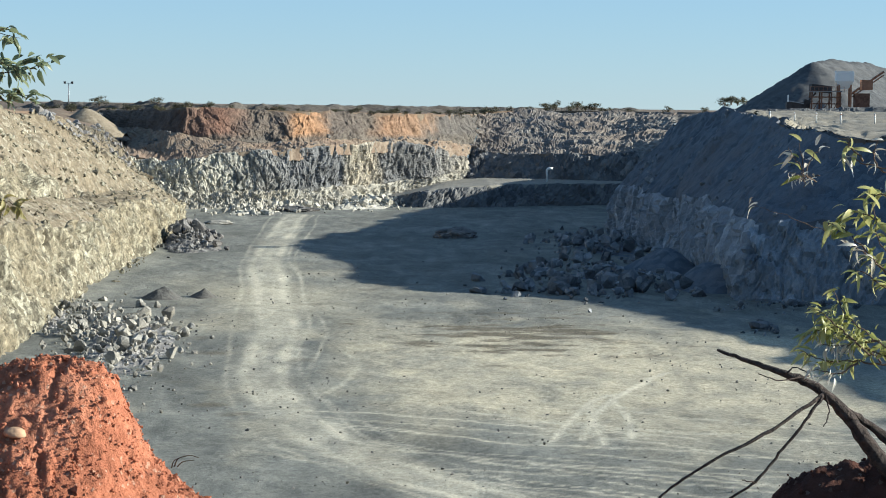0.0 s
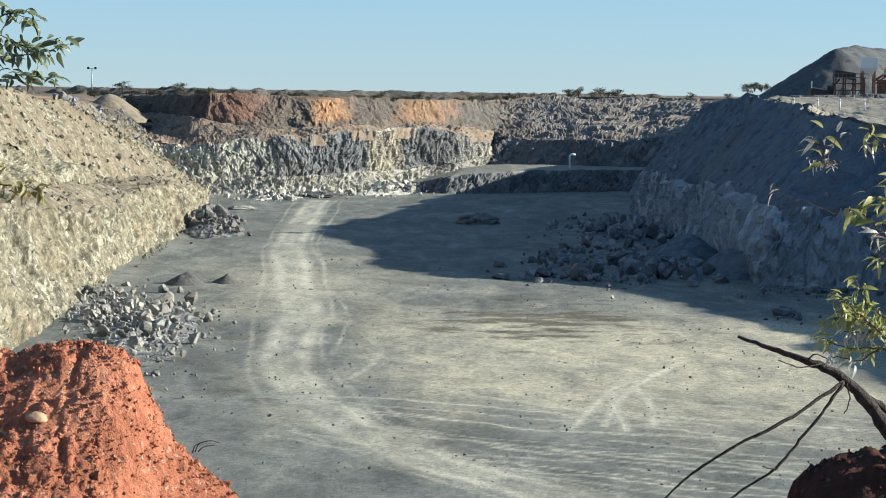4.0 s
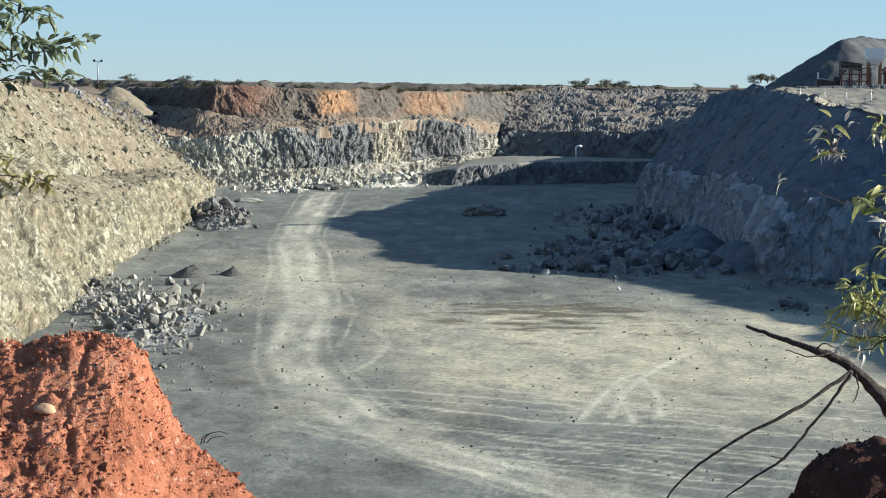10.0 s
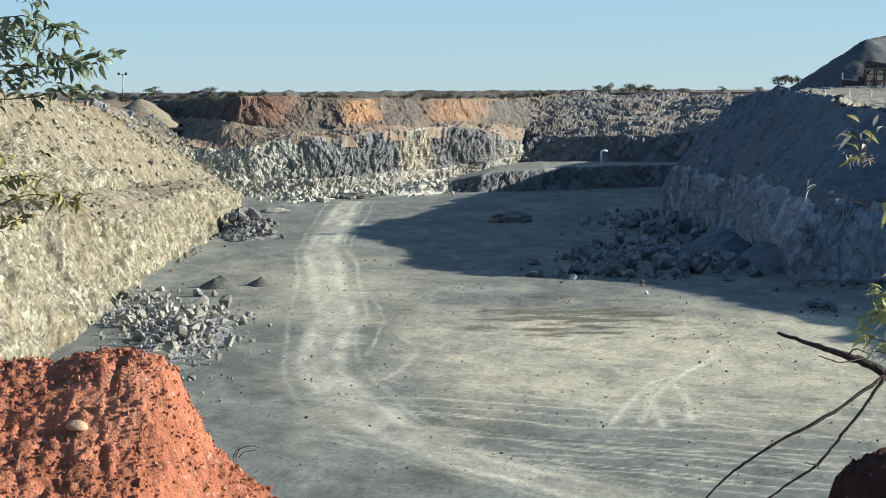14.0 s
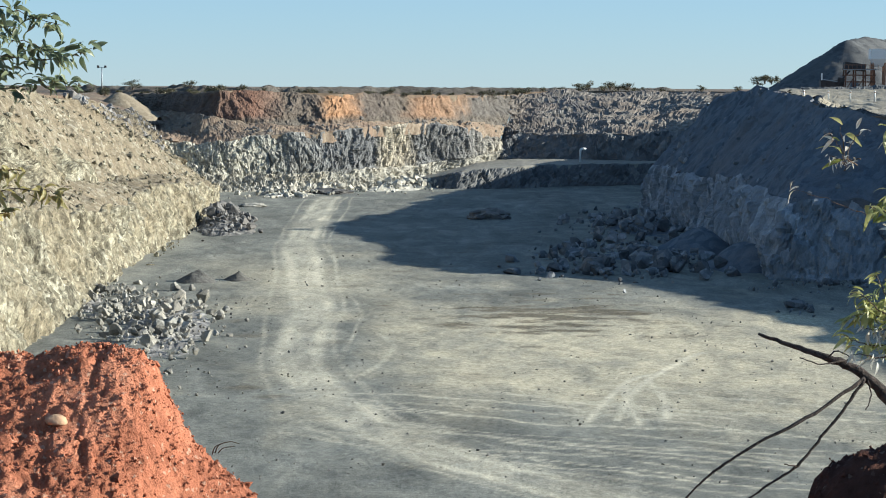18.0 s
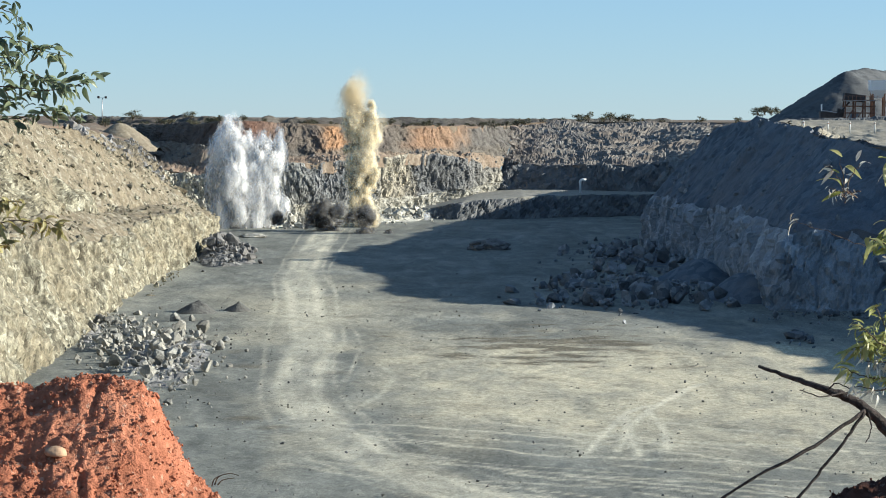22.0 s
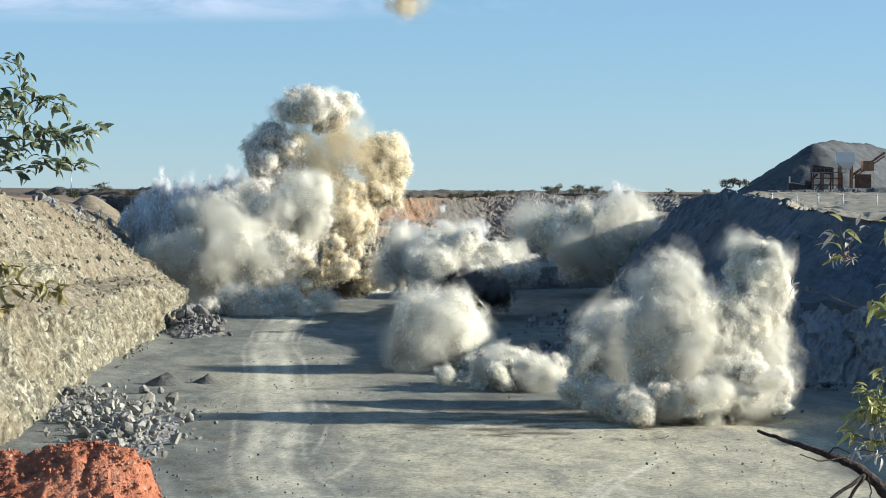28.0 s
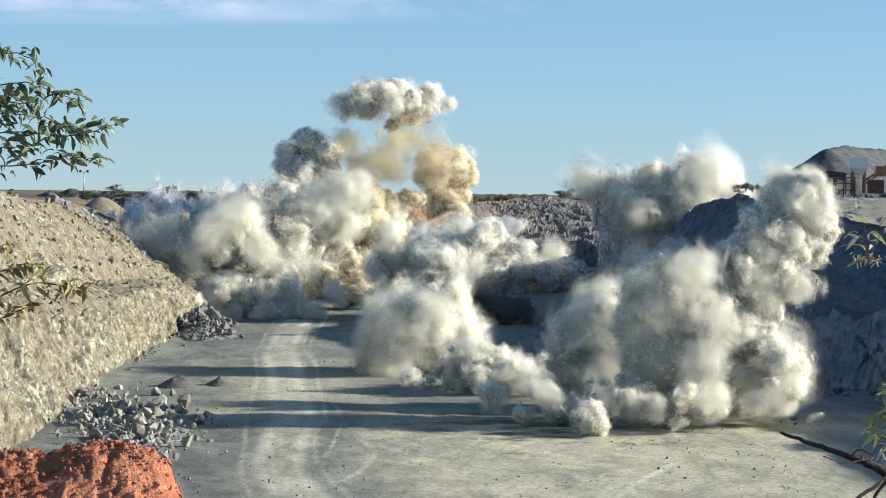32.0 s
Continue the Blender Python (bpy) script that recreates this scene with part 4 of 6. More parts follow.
heap("earth_cone", [(-2.7, 640, 18.7), (0.4, 642, 19.1), (2.6, 644, 18.7)], 17.6, 0.5, GREYSLOPE, "low dark earth dome beyond the far rim", "earth heap", 7, 0.3)
PADEDGE = [(45.6, 306, 18.5), (44.5, 290, 17.8), (44, 271, 17.2), (48.4, 260, 17.05), (68, 254, 17.75), (86, 206, 18.2)]
structure(loft("pad_edge", [(x - 1.4, y - 0.6, z - 1.7) for x, y, z in PADEDGE], [(x + 0.3, y + 0.3, z + 0.1) for x, y, z in PADEDGE], 220, 8, 0.3, 1.5, SHADEBLUEWASTE, 72, skirt=False), "dark dumped edge of the pale pad")
pad = loft("pad", PADEDGE, [(71.8, 520, 19.6), (76.1, 520, 19.6), (86.1, 520, 19.7), (97.1, 520, 19.8), (140, 520, 19.8), (190, 520, 19.8)], 220, 60, 0.12, 4.0, PALEPAD, 70, smooth=True, skirt=False)
pad.location.z = 0.1
structure(pad, "pale gravel working pad above the dark slope")
structure(loft("berm", [(71.7, 522, 19.3), (83.9, 522, 19.5), (97.4, 522, 19.8), (150, 522, 19.6)], [(73.5, 526, 20), (84.5, 526, 20.4), (98.1, 526, 20.8), (150, 526, 20.9)], 160, 6, 0.3, 1.5, STOCK, 71), "dark earth berm along the pad")

STEEL = plain_material("galvanised_steel", (0.32, 0.33, 0.34), 0.45, 0.7)
WHITEPAINT = plain_material("white_paint", (0.75, 0.75, 0.72), 0.5, 0.0, 0.08)
RUST = plain_material("rusty_steel", (0.15, 0.08, 0.055), 0.85, 0.1, 0.5, 1.2)
DARKSTEEL = plain_material("dark_steel", (0.06, 0.055, 0.055), 0.7, 0.3, 0.4, 1.0)
ORANGEPAINT = plain_material("faded_orange_paint", (0.3, 0.15, 0.09), 0.7, 0.0, 0.3, 1.0)


def mast():
    base = Vector((-78.4, 520, 18.9))
    t = empty("lighting_mast", (base.x, base.y, 18.0), "thin grey lighting mast with two lamp heads", "lighting mast")
    bm = bmesh.new()
    tube(bm, [(0, 0, 0), (0, 0, 3), (0, 0, base.z - 18 + 5.0)], [0.16, 0.12, 0.08])
    part("pole", bm, STEEL, t, smooth=True)
    top = base.z - 18 + 5.0
    bm = bmesh.new()
    beam(bm, (-0.8, 0, top), (0.8, 0, top), 0.1)
    arm = part("crossarm", bm, STEEL, t)
    for s in (-0.8, 0.8):
        bm = bmesh.new()
        box(bm, (s, -0.15, top + 0.15), (0.5, 0.3, 0.5), Euler((0.5, 0, 0)).to_matrix().to_4x4())
        bmesh.ops.bevel(bm, geom=bm.edges[:], offset=0.05, segments=1, affect="EDGES")
        part("lamp_head", bm, DARKSTEEL, arm)


mast()


def standpipe():
    foot, head = Vector((26.1, 497, 3.9)), Vector((26, 497, 7.1))
    t = empty("standpipe", foot, "white bent pipe standing on the far bench", "pipe")
    h = head.z - foot.z
    bm = bmesh.new()
    tube(bm, [(0, 0, -0.4), (0, 0, h - 0.5), (0.06, 0, h - 0.2), (0.3, 0, h), (0.6, 0, h + 0.02), (1.25, 0, h - 0.04)], [0.27] * 6, 10)
    pipe = part("pipe", bm, WHITEPAINT, t, smooth=True)
    bm = bmesh.new()
    tube(bm, [(0, 0, -0.3), (0, 0, 0.15)], [0.36, 0.36], 10)
    part("flange", bm, STEEL, pipe)


standpipe()


def post(at):
    t = empty("guide_post", at, "white guide post along the pad edge", "post", "white posts on the pad")
    bm = bmesh.new()
    tube(bm, [(0, 0, -0.5), (0, 0, 0.95), (0, 0, 1.05)], [0.11, 0.1, 0.06], 8)
    part("shaft", bm, WHITEPAINT, t, smooth=True)
    bm = bmesh.new()
    tube(bm, [(0, 0, 0.75), (0, 0, 0.87)], [0.112, 0.112], 8)
    part("band", bm, ORANGEPAINT, t)
    return t


first_post = post((50.7, 345, 18.8))
for spot in ((54.3, 345, 18.7), (57.5, 345, 18.7), (61.1, 345, 18.7), (66.1, 345, 18.7)):
    copy_thing(first_post, Matrix.Translation(spot))


def crushing_plant():
    """Rusty crusher frame with a white hopper, conveyors and walkways."""
    o = Vector((95.4, 560, 20.1))
    t = empty("crushing_plant", o, "rusty stone crushing plant with a white hopper and conveyors", "crushing plant")

    def p(name, build, mat, label="", under=None):
        bm = bmesh.new()
        build(bm)
        return part(name, bm, mat, under or t, label)

    for x in (-3.6, -1.2, 1.2, 3.4):
        for y in (-1.5, 1.5):
            p("leg", lambda bm: beam(bm, (x, y, -1.5), (x * 0.96, y, 4.6), 0.32), RUST)
    for z in (1.6, 3.2, 4.6):
        for y in (-1.5, 1.5):
            p("girder", lambda bm: beam(bm, (-3.8, y, z), (3.6, y, z), 0.26), RUST)
    for x0, x1 in ((-3.6, -1.2), (-1.2, 1.2), (1.2, 3.4)):
        p("brace", lambda bm: beam(bm, (x0, -1.55, -0.5), (x1, -1.55, 3.2), 0.16), RUST)
    p("screen_box", lambda bm: box(bm, (-1.2, 0, 5.2), (5.0, 3.0, 1.7), Euler((0, 0.12, 0)).to_matrix().to_4x4()), DARKSTEEL, "dark steel screen box")
    deck = p("walkway", lambda bm: box(bm, (0, -2.0, 4.5), (8.4, 0.9, 0.12)), STEEL)
    for k in range(9):
        p("rail_post", lambda bm: beam(bm, (-4 + k, -2.4, 4.5), (-4 + k, -2.4, 5.6), 0.07), ORANGEPAINT, "", deck)
    p("handrail", lambda bm: beam(bm, (-4.1, -2.4, 5.6), (4.1, -2.4, 5.6), 0.08), ORANGEPAINT, "", deck)

    def hopper(bm):
        low = [bm.verts.new((4.4 + x * 0.9, y * 0.9, 5.2)) for x, y in ((-1, -1), (1, -1), (1, 1), (-1, 1))]
        top = [bm.verts.new((4.4 + x * 2.0, y * 1.8, 7.0)) for x, y in ((-1, -1), (1, -1), (1, 1), (-1, 1))]
        lip = [bm.verts.new((4.4 + x * 2.0, y * 1.8, 9.4)) for x, y in ((-1, -1), (1, -1), (1, 1), (-1, 1))]
        for a, b in ((low, top), (top, lip)):
            for k in range(4):
                bm.faces.new((a[k], a[(k + 1) % 4], b[(k + 1) % 4], b[k]))
        bm.faces.new(low[::-1])
    bunker = p("hopper", hopper, WHITEPAINT, "pale dusty hopper")
    for x in (3.0, 5.8):
        for y in (-1.2, 1.2):
            p("hopper_leg", lambda bm: beam(bm, (x, y, -1.5), (x, y, 6.4), 0.35), ORANGEPAINT, "", bunker)
    p("conveyor", lambda bm: beam(bm, (-5.5, 1.0, 0.4), (-2.2, 1.0, 4.2), 0.35, 1.1), DARKSTEEL)
    belt = p("conveyor", lambda bm: beam(bm, (6.2, 0.8, 4.0), (14, 1.5, 9.4), 0.4, 1.2), RUST)
    p("conveyor_truss", lambda bm: beam(bm, (6.2, 0.8, 3.2), (14, 1.5, 8.6), 0.15, 1.2), RUST, "", belt)
    p("chute", lambda bm: box(bm, (-4.6, 0.4, 1.2), (1.6, 1.6, 2.6), Euler((0, 0.3, 0)).to_matrix().to_4x4()), DARKSTEEL)
    p("motor_house", lambda bm: box(bm, (8.6, 0, 2.0), (3.4, 3.0, 4.4)), RUST)
    p("cabin", lambda bm: box(bm, (9.5, -1, 6.2), (2.6, 2.4, 2.4)), ORANGEPAINT)
    p("marker_board", lambda bm: box(bm, (-9.2, -2, 2.8), (0.3, 0.3, 1.6)), WHITEPAINT)
    p("boom", lambda bm: beam(bm, (-9.2, -2, 2.2), (-5.5, -2, 1.6), 0.18), STEEL)
    p("machine_body", lambda bm: box(bm, (-7.3, 0, 0.6), (4.0, 2.4, 2.6)), DARKSTEEL)


crushing_plant()

# ---- shrubs along the rims ----
def leafy_material(name, dark, light, through=0.3):
    m, nt = material(name)
    rnd = node(nt, "ShaderNodeNewGeometry").outputs["Random Per Island"]
    own = node(nt, "ShaderNodeObjectInfo").outputs["Random"]
    f = node(nt, "ShaderNodeMath", {0: rnd, 1: own}, operation="ADD").outputs[0]
    f = node(nt, "ShaderNodeMath", {0: f, 1: 0.5}, operation="MULTIPLY").outputs[0]
    n = noise_of(nt, position(nt, (1, 1, 1), True), 40, 3)
    col = mix(nt, 0.25, ramp(nt, f, ((0.1, dark), (0.9, light))), ramp(nt, n, ((0.3, grey(0.3)), (0.7, grey(0.7)))), "OVERLAY")
    p = node(nt, "ShaderNodeBsdfPrincipled", {"Base Color": col, "Roughness": 0.45, "Specular IOR Level": 0.5})
    tr = node(nt, "ShaderNodeBsdfTranslucent", {"Color": col})
    mx = node(nt, "ShaderNodeMixShader", {0: through, 1: p.outputs[0], 2: tr.outputs[0]})
    node(nt, "ShaderNodeOutputMaterial", {"Surface": mx.outputs[0]})
    return m


SHRUBLEAF = leafy_material("dry_shrub_leaves", (0.04, 0.042, 0.024), (0.13, 0.12, 0.065))
BARK = plain_material("grey_bark", (0.13, 0.1, 0.075), 0.9, 0.0, 0.4, 30, 0.6)


def crown_mesh(seed, count, flat):
    rr = np.random.RandomState(seed)
    bm = bmesh.new()
    lobes = rr.normal(size=(6, 3)) * (0.35, 0.35, 0.2 * flat) + (0, 0, 0.55)
    for _ in range(count):
        c = lobes[rr.randint(6)] + rr.normal(size=3) * (0.16, 0.16, 0.12)
        q = turned(rr, (0.14, 0.07, 1))
        vs = [bm.verts.new(Vector(c) + q @ Vector(v)) for v in ((-0.6, 0, 0), (0, -0.6, 0.1), (0.6, 0, 0), (0, 0.6, 0.1))]
        bm.faces.new(vs)
    return mesh_of("crown", bm, SHRUBLEAF)


def shrub_stem():
    bm = bmesh.new()
    for k in range(5):
        a = k * 1.3
        tube(bm, [(0, 0, -0.25), (0.08 * math.cos(a), 0.08 * math.sin(a), 0.2), (0.25 * math.cos(a), 0.25 * math.sin(a), 0.55)], [0.04, 0.03, 0.015], 5)
    return mesh_of("stem", bm, BARK)


CROWNS, STEM = [crown_mesh(400 + k, 300, 1.0) for k in range(4)], shrub_stem()


def shrub(at, size, seed):
    rr = np.random.RandomState(seed)
    t = empty("shrub", at, "small dry olive shrub on the rim" if size < 2.2 else "broad dark shrub on the rim", "shrub", "shrubs along the rims")
    m = Matrix.Rotation(rr.uniform(0, 6.28), 4, "Z") @ Matrix.Diagonal((size * rr.uniform(0.8, 1.4), size, size * rr.uniform(0.6, 0.9), 1))
    share("crown", CROWNS[seed % 4], t, m)
    share("stem", STEM, t, m)


rs = np.random.RandomState(9)
far_rim = [(-80, 480, 18.0)] + FAR["rim"] + BACK["rim"][1:5]
for k, u in enumerate(np.sort(rs.uniform(0, len(far_rim) - 1.01, 110))):
    q = resample(far_rim, np.array([u]))[0]
    back_off = rs.uniform(2, 40) if k % 3 else rs.uniform(0.5, 3)
    shrub((q[0] * (1 + back_off / 500) + 0.3, q[1] + back_off, 17.95 if back_off > 8 else q[2] - 0.1), rs.uniform(0.7, 1.9), k)
for k, spot in enumerate(((43, 330, 20.9), (44.2, 332, 20.9), (42.2, 331, 20.7))):
    shrub(spot, 1.3 + 0.3 * (k == 1), 70 + k)
for k, spot in enumerate(((31.5, 610, 19.4), (34.1, 612, 19.4), (39.6, 610, 19.7), (41.9, 612, 19.7), (44.3, 611, 19.6), (-71.6, 520, 19.4), (-58.8, 520, 19.5), (16.9, 610, 18.6))):
    shrub(spot, 2.4, 80 + k)

# ---- near things: red heaps, dead branch, plants ----
def soil_material(name, tones):
    m, nt = material(name)
    where = position(nt)
    big = noise_of(nt, where, 3.0, 5, 0.6, 0.5)
    mid = noise_of(nt, where, 22.0, 6, 0.7)
    fine = noise_of(nt, where, 110.0, 4, 0.7)
    cell = node(nt, "ShaderNodeTexVoronoi", {"Vector": where, "Scale": 95.0})
    tone = node(nt, "ShaderNodeSeparateColor", {0: cell.outputs["Color"]}).outputs[0]
    col = ramp(nt, big, ((0.3, tones[0]), (0.55, tones[1]), (0.72, tones[2])))
    col = mix(nt, 0.5, col, ramp(nt, mid, ((0.3, grey(0.22)), (0.7, grey(0.75)))), "OVERLAY")
    speck = ramp(nt, tone, ((0.955, grey(0)), (0.97, grey(0.5))))
    col = mix(nt, speck, col, tones[3])
    h = node(nt, "ShaderNodeMath", {0: mid, 1: node(nt, "ShaderNodeMath", {0: fine, 1: 0.35}, operation="MULTIPLY").outputs[0]}, operation="ADD").outputs[0]
    surface(nt, col, 0.95, h, 0.8, 0.03, 0.0, 0.2)
    return m


REDSOIL = soil_material("red_soil", ((0.21, 0.076, 0.044), (0.4, 0.15, 0.085), (0.5, 0.222, 0.137), (0.54, 0.37, 0.27)))
# Red soil again, darkened: the bush's shade is painted into these tones.
SHADEDSOIL = soil_material("shaded_red_soil", ((0.04, 0.017, 0.013), (0.07, 0.03, 0.022), (0.115, 0.05, 0.035), (0.3, 0.22, 0.17)))
PALESTONE = plain_material("pale_stone", (0.42, 0.27, 0.17), 0.9, 0.0, 0.2, 30, 0.3)
CLODS = [rock_mesh(120 + k, REDSOIL, 12) for k in range(5)]
SHADEDCLODS = [rock_mesh(130 + k, SHADEDSOIL, 12) for k in range(5)]


def soil_heap(name, label, xs, ys, shape, material, clods, count, seed):
    """A heap of clodded soil over a stretch of ground; shape(x, y) is its height."""
    x, y = (g.ravel() for g in np.meshgrid(xs, ys, indexing="ij"))
    z = shape(x, y)
    p = np.stack([x, y, z], 1)
    who, edge = blocks(p / 0.04, seed)
    who2, edge2 = blocks(p / 0.016, seed + 2)
    gully = np.abs(fbm(p * (3.2, 1.6, 1.6), 4, seed + 5))
    d = 0.012 * fbm(p / 0.25, 3, seed) + 0.012 * (who - 0.5) * np.minimum(edge * 4, 1) + 0.016 * (who2 - 0.5) * np.minimum(edge2 * 4, 1) - 0.014 * np.clip(0.13 - gully, 0, 1) / 0.13 + 0.009 * fbm(p / 0.022, 2, seed + 4)
    p[:, 2] += d
    p[:, 0] += 0.008 * fbm(p / 0.03, 3, seed + 8)
    t = empty(name, (0, 0, 0), label, "soil heap")
    body = new("soil", grid_mesh("soil", p, len(xs), len(ys)))
    body.data.materials.append(material)
    body.parent = t
    rr = np.random.RandomState(seed)
    at = p[rr.choice(len(p), count)] + rr.normal(size=(count, 3)) * (0.004, 0.004, 0.001)
    r = 0.0035 + 0.009 * rr.uniform(size=count) ** 3 + 0.02 * (rr.uniform(size=count) > 0.996)
    me = scatter("clods", at + (0, 0, 1) * (r * 0.2)[:, None], r, clods, rr)
    c = new("clods", me)
    c.parent = t
    c["kind"] = "stuff"
    return t


LX = np.array([(-2.163, 7, 19.219)[0], (-1.419, 7, 19.235)[0], (-1.318, 7, 19.24)[0], (-1.25, 7, 19.245)[0], (-1.149, 7, 19.268)[0], (-1.048, 7, 19.27)[0], (-0.971, 7, 19.258)[0], (-0.912, 7, 19.217)[0], (-0.868, 7, 19.107)[0], (-0.807, 7, 18.989)[0], (-0.738, 7, 18.914)[0], (-0.584, 7, 18.785)[0], (-0.361, 7, 18.656)[0], (-0.016, 7, 18.388)[0]])
LZ = np.array([(-2.163, 7, 19.219)[2], (-1.419, 7, 19.235)[2], (-1.318, 7, 19.24)[2], (-1.25, 7, 19.245)[2], (-1.149, 7, 19.268)[2], (-1.048, 7, 19.27)[2], (-0.971, 7, 19.258)[2], (-0.912, 7, 19.217)[2], (-0.868, 7, 19.107)[2], (-0.807, 7, 18.989)[2], (-0.738, 7, 18.914)[2], (-0.584, 7, 18.785)[2], (-0.361, 7, 18.656)[2], (-0.016, 7, 18.388)[2]])


def left_shape(x, y):
    f = np.maximum(7 - y, 0)
    return np.interp(x, LX, LZ) - 0.03 - (0.5 * f + 0.85 * f * np.maximum(x + 1.45, -0.3) + 1.1 * np.maximum(y - 7, 0)) * np.minimum(1, np.abs(y - 7) * 3 + 0.15)


red_heap = soil_heap("soil_heap", "heap of bright orange-red clodded soil with loose stones", np.linspace(-1.75, 0.1, 270), np.linspace(5.9, 7.6, 230), left_shape, REDSOIL, CLODS, 34000, 601)
bm = bmesh.new()
bmesh.ops.create_icosphere(bm, subdivisions=3, radius=0.034)
for v in bm.verts:
    v.co *= 1 + 0.25 * noise.noise(v.co * 40)
    v.co.z *= 0.6
    v.co.z = max(v.co.z, -0.008)
stone = part("stone", bm, PALESTONE, red_heap, "pale cream stone half buried in the soil", True)
eye_point, beyond = Vector((0, 0, 20)), Vector((-1.204, 7, 19.006))
for step in range(200):
    spot = eye_point.lerp(beyond, 0.86 + 0.0008 * step)
    if spot.z < left_shape(np.array([spot.x]), np.array([spot.y]))[0]:
        break
stone.location = spot

RX = np.array([(0.718, 5.6, 18.891)[0], (0.83, 5.6, 19.031)[0], (0.855, 5.6, 19.086)[0], (0.901, 5.6, 19.139)[0], (0.954, 5.6, 19.166)[0], (1.022, 5.6, 19.179)[0], (1.116, 5.6, 19.194)[0], (1.387, 5.6, 19.207)[0], (2.2, 5.6, 19.197)[0]])
RZ = np.array([(0.718, 5.6, 18.891)[2], (0.83, 5.6, 19.031)[2], (0.855, 5.6, 19.086)[2], (0.901, 5.6, 19.139)[2], (0.954, 5.6, 19.166)[2], (1.022, 5.6, 19.179)[2], (1.116, 5.6, 19.194)[2], (1.387, 5.6, 19.207)[2], (2.2, 5.6, 19.197)[2]])


def right_shape(x, y):
    return np.interp(x, RX, RZ) - 0.02 - np.where(y < 5.6, 0.9 * (5.6 - y), 1.0 * (y - 5.6)) * np.minimum(1, np.abs(y - 5.6) * 4 + 0.15)


# This heap and its clods wear the soil with shade in its colour.
shaded_heap = soil_heap("soil_heap", "heap of red soil under the dead branch, shade painted into its colour", np.linspace(0.6, 1.9, 140), np.linspace(4.9, 6.6, 120), right_shape, SHADEDSOIL, SHADEDCLODS, 4500, 611)

DEADWOOD = plain_material("dead_wood", (0.06, 0.046, 0.04), 0.9, 0.0, 0.6, 60, 1.0)


def limb(name, pts, radii, parent, seed, jitter=0.0012, material=None, label=""):
    line = bent(pts, 6, jitter, seed)
    r = np.interp(np.linspace(0, 1, len(line)), np.linspace(0, 1, len(radii)), radii)
    bm = bmesh.new()
    tube(bm, line, list(r * 0.78 * (1 + 0.08 * np.random.RandomState(seed).normal(size=len(line)))), 8)
    return part(name, bm, material or DEADWOOD, parent, label, True)


dead = empty("dead_branch", (0, 0, 0), "bare dark dead branch arching over the red heap", "branch")
limb("stem", [(1.152, 5.5, 19.123), (1.084, 5.5, 19.188), (1.021, 5.5, 19.274), (0.945, 5.5, 19.346), (0.865, 5.5, 19.382), (0.791, 5.55, 19.404), (0.714, 5.6, 19.428)], [0.03, 0.026, 0.021, 0.015, 0.011, 0.008, 0.005], dead, 1)
limb("stem", [(1.189, 5.55, 19.142), (1.105, 5.55, 19.235), (1.031, 5.52, 19.285), (0.973, 5.5, 19.32)], [0.02, 0.016, 0.01, 0.005], dead, 2)
limb("root", [(0.959, 5.5, 19.34), (0.913, 5.46, 19.317), (0.804, 5.42, 19.251), (0.672, 5.4, 19.184), (0.589, 5.4, 19.127), (0.532, 5.4, 19.073), (0.494, 5.4, 19.019)], [0.007, 0.0065, 0.0055, 0.0045, 0.004, 0.003, 0.0024], dead, 3, 0.001)
limb("root", [(0.949, 5.48, 19.335), (0.895, 5.46, 19.264), (0.836, 5.45, 19.191), (0.79, 5.44, 19.138), (0.719, 5.44, 19.09), (0.655, 5.44, 19.042)], [0.0056, 0.005, 0.0046, 0.0045, 0.0036, 0.0024], dead, 4, 0.001)
for k, line in enumerate(([(0.791, 5.44, 19.134), (0.755, 5.42, 19.143)], [(0.918, 5.5, 19.379), (0.844, 5.45, 19.374), (0.784, 5.4, 19.394)], [(0.956, 5.48, 19.333), (0.962, 5.47, 19.297), (0.948, 5.46, 19.265)], [(0.858, 5.5, 19.378), (0.879, 5.47, 19.402), (0.909, 5.45, 19.391)])):
    limb("twig", line, [0.0028, 0.0015], dead, 20 + k, 0.0008)

# ---- leaves ----
LEFTLEAF = leafy_material("grey_green_leaves", (0.05, 0.075, 0.035), (0.36, 0.42, 0.25), 0.4)
OLIVELEAF = leafy_material("olive_leaves", (0.17, 0.155, 0.05), (0.52, 0.45, 0.19), 0.4)
LIMELEAF = leafy_material("yellow_green_leaves", (0.2, 0.23, 0.05), (0.64, 0.62, 0.3), 0.4)
PALELEAF = leafy_material("pale_dry_leaves", (0.4, 0.38, 0.3), (0.72, 0.7, 0.62), 0.25)
TWIG = plain_material("twig_bark", (0.12, 0.085, 0.06), 0.85, 0.0, 0.4, 60, 0.4)


def leaf_mesh(seed, material, curl, fold, wide):
    """A narrow curved blade, folded along its rib, one unit long."""
    bm = bmesh.new()
    n, rows = 9, []
    for i in range(n):
        u = i / (n - 1)
        w = wide * math.sin(math.pi * min(1, u * 0.93 + 0.05)) ** 0.8
        z = -curl * u * u
        x = u * (1 - 0.25 * curl * u)
        rows.append([bm.verts.new((x, s * w, z + abs(s) * fold * w)) for s in (-1, 0, 1)])
    for a, b in zip(rows[:-1], rows[1:]):
        for k in (0, 1):
            bm.faces.new((a[k], b[k], b[k + 1], a[k + 1]))
    return mesh_of("leaf", bm, material, True)


def leaf_set(material, wide=0.16):
    return [leaf_mesh(k, material, c, 0.5, wide * w) for k, (c, w) in enumerate(((0.5, 1.0), (0.8, 0.9), (0.25, 1.15), (1.0, 0.8), (0.6, 0.7)))]


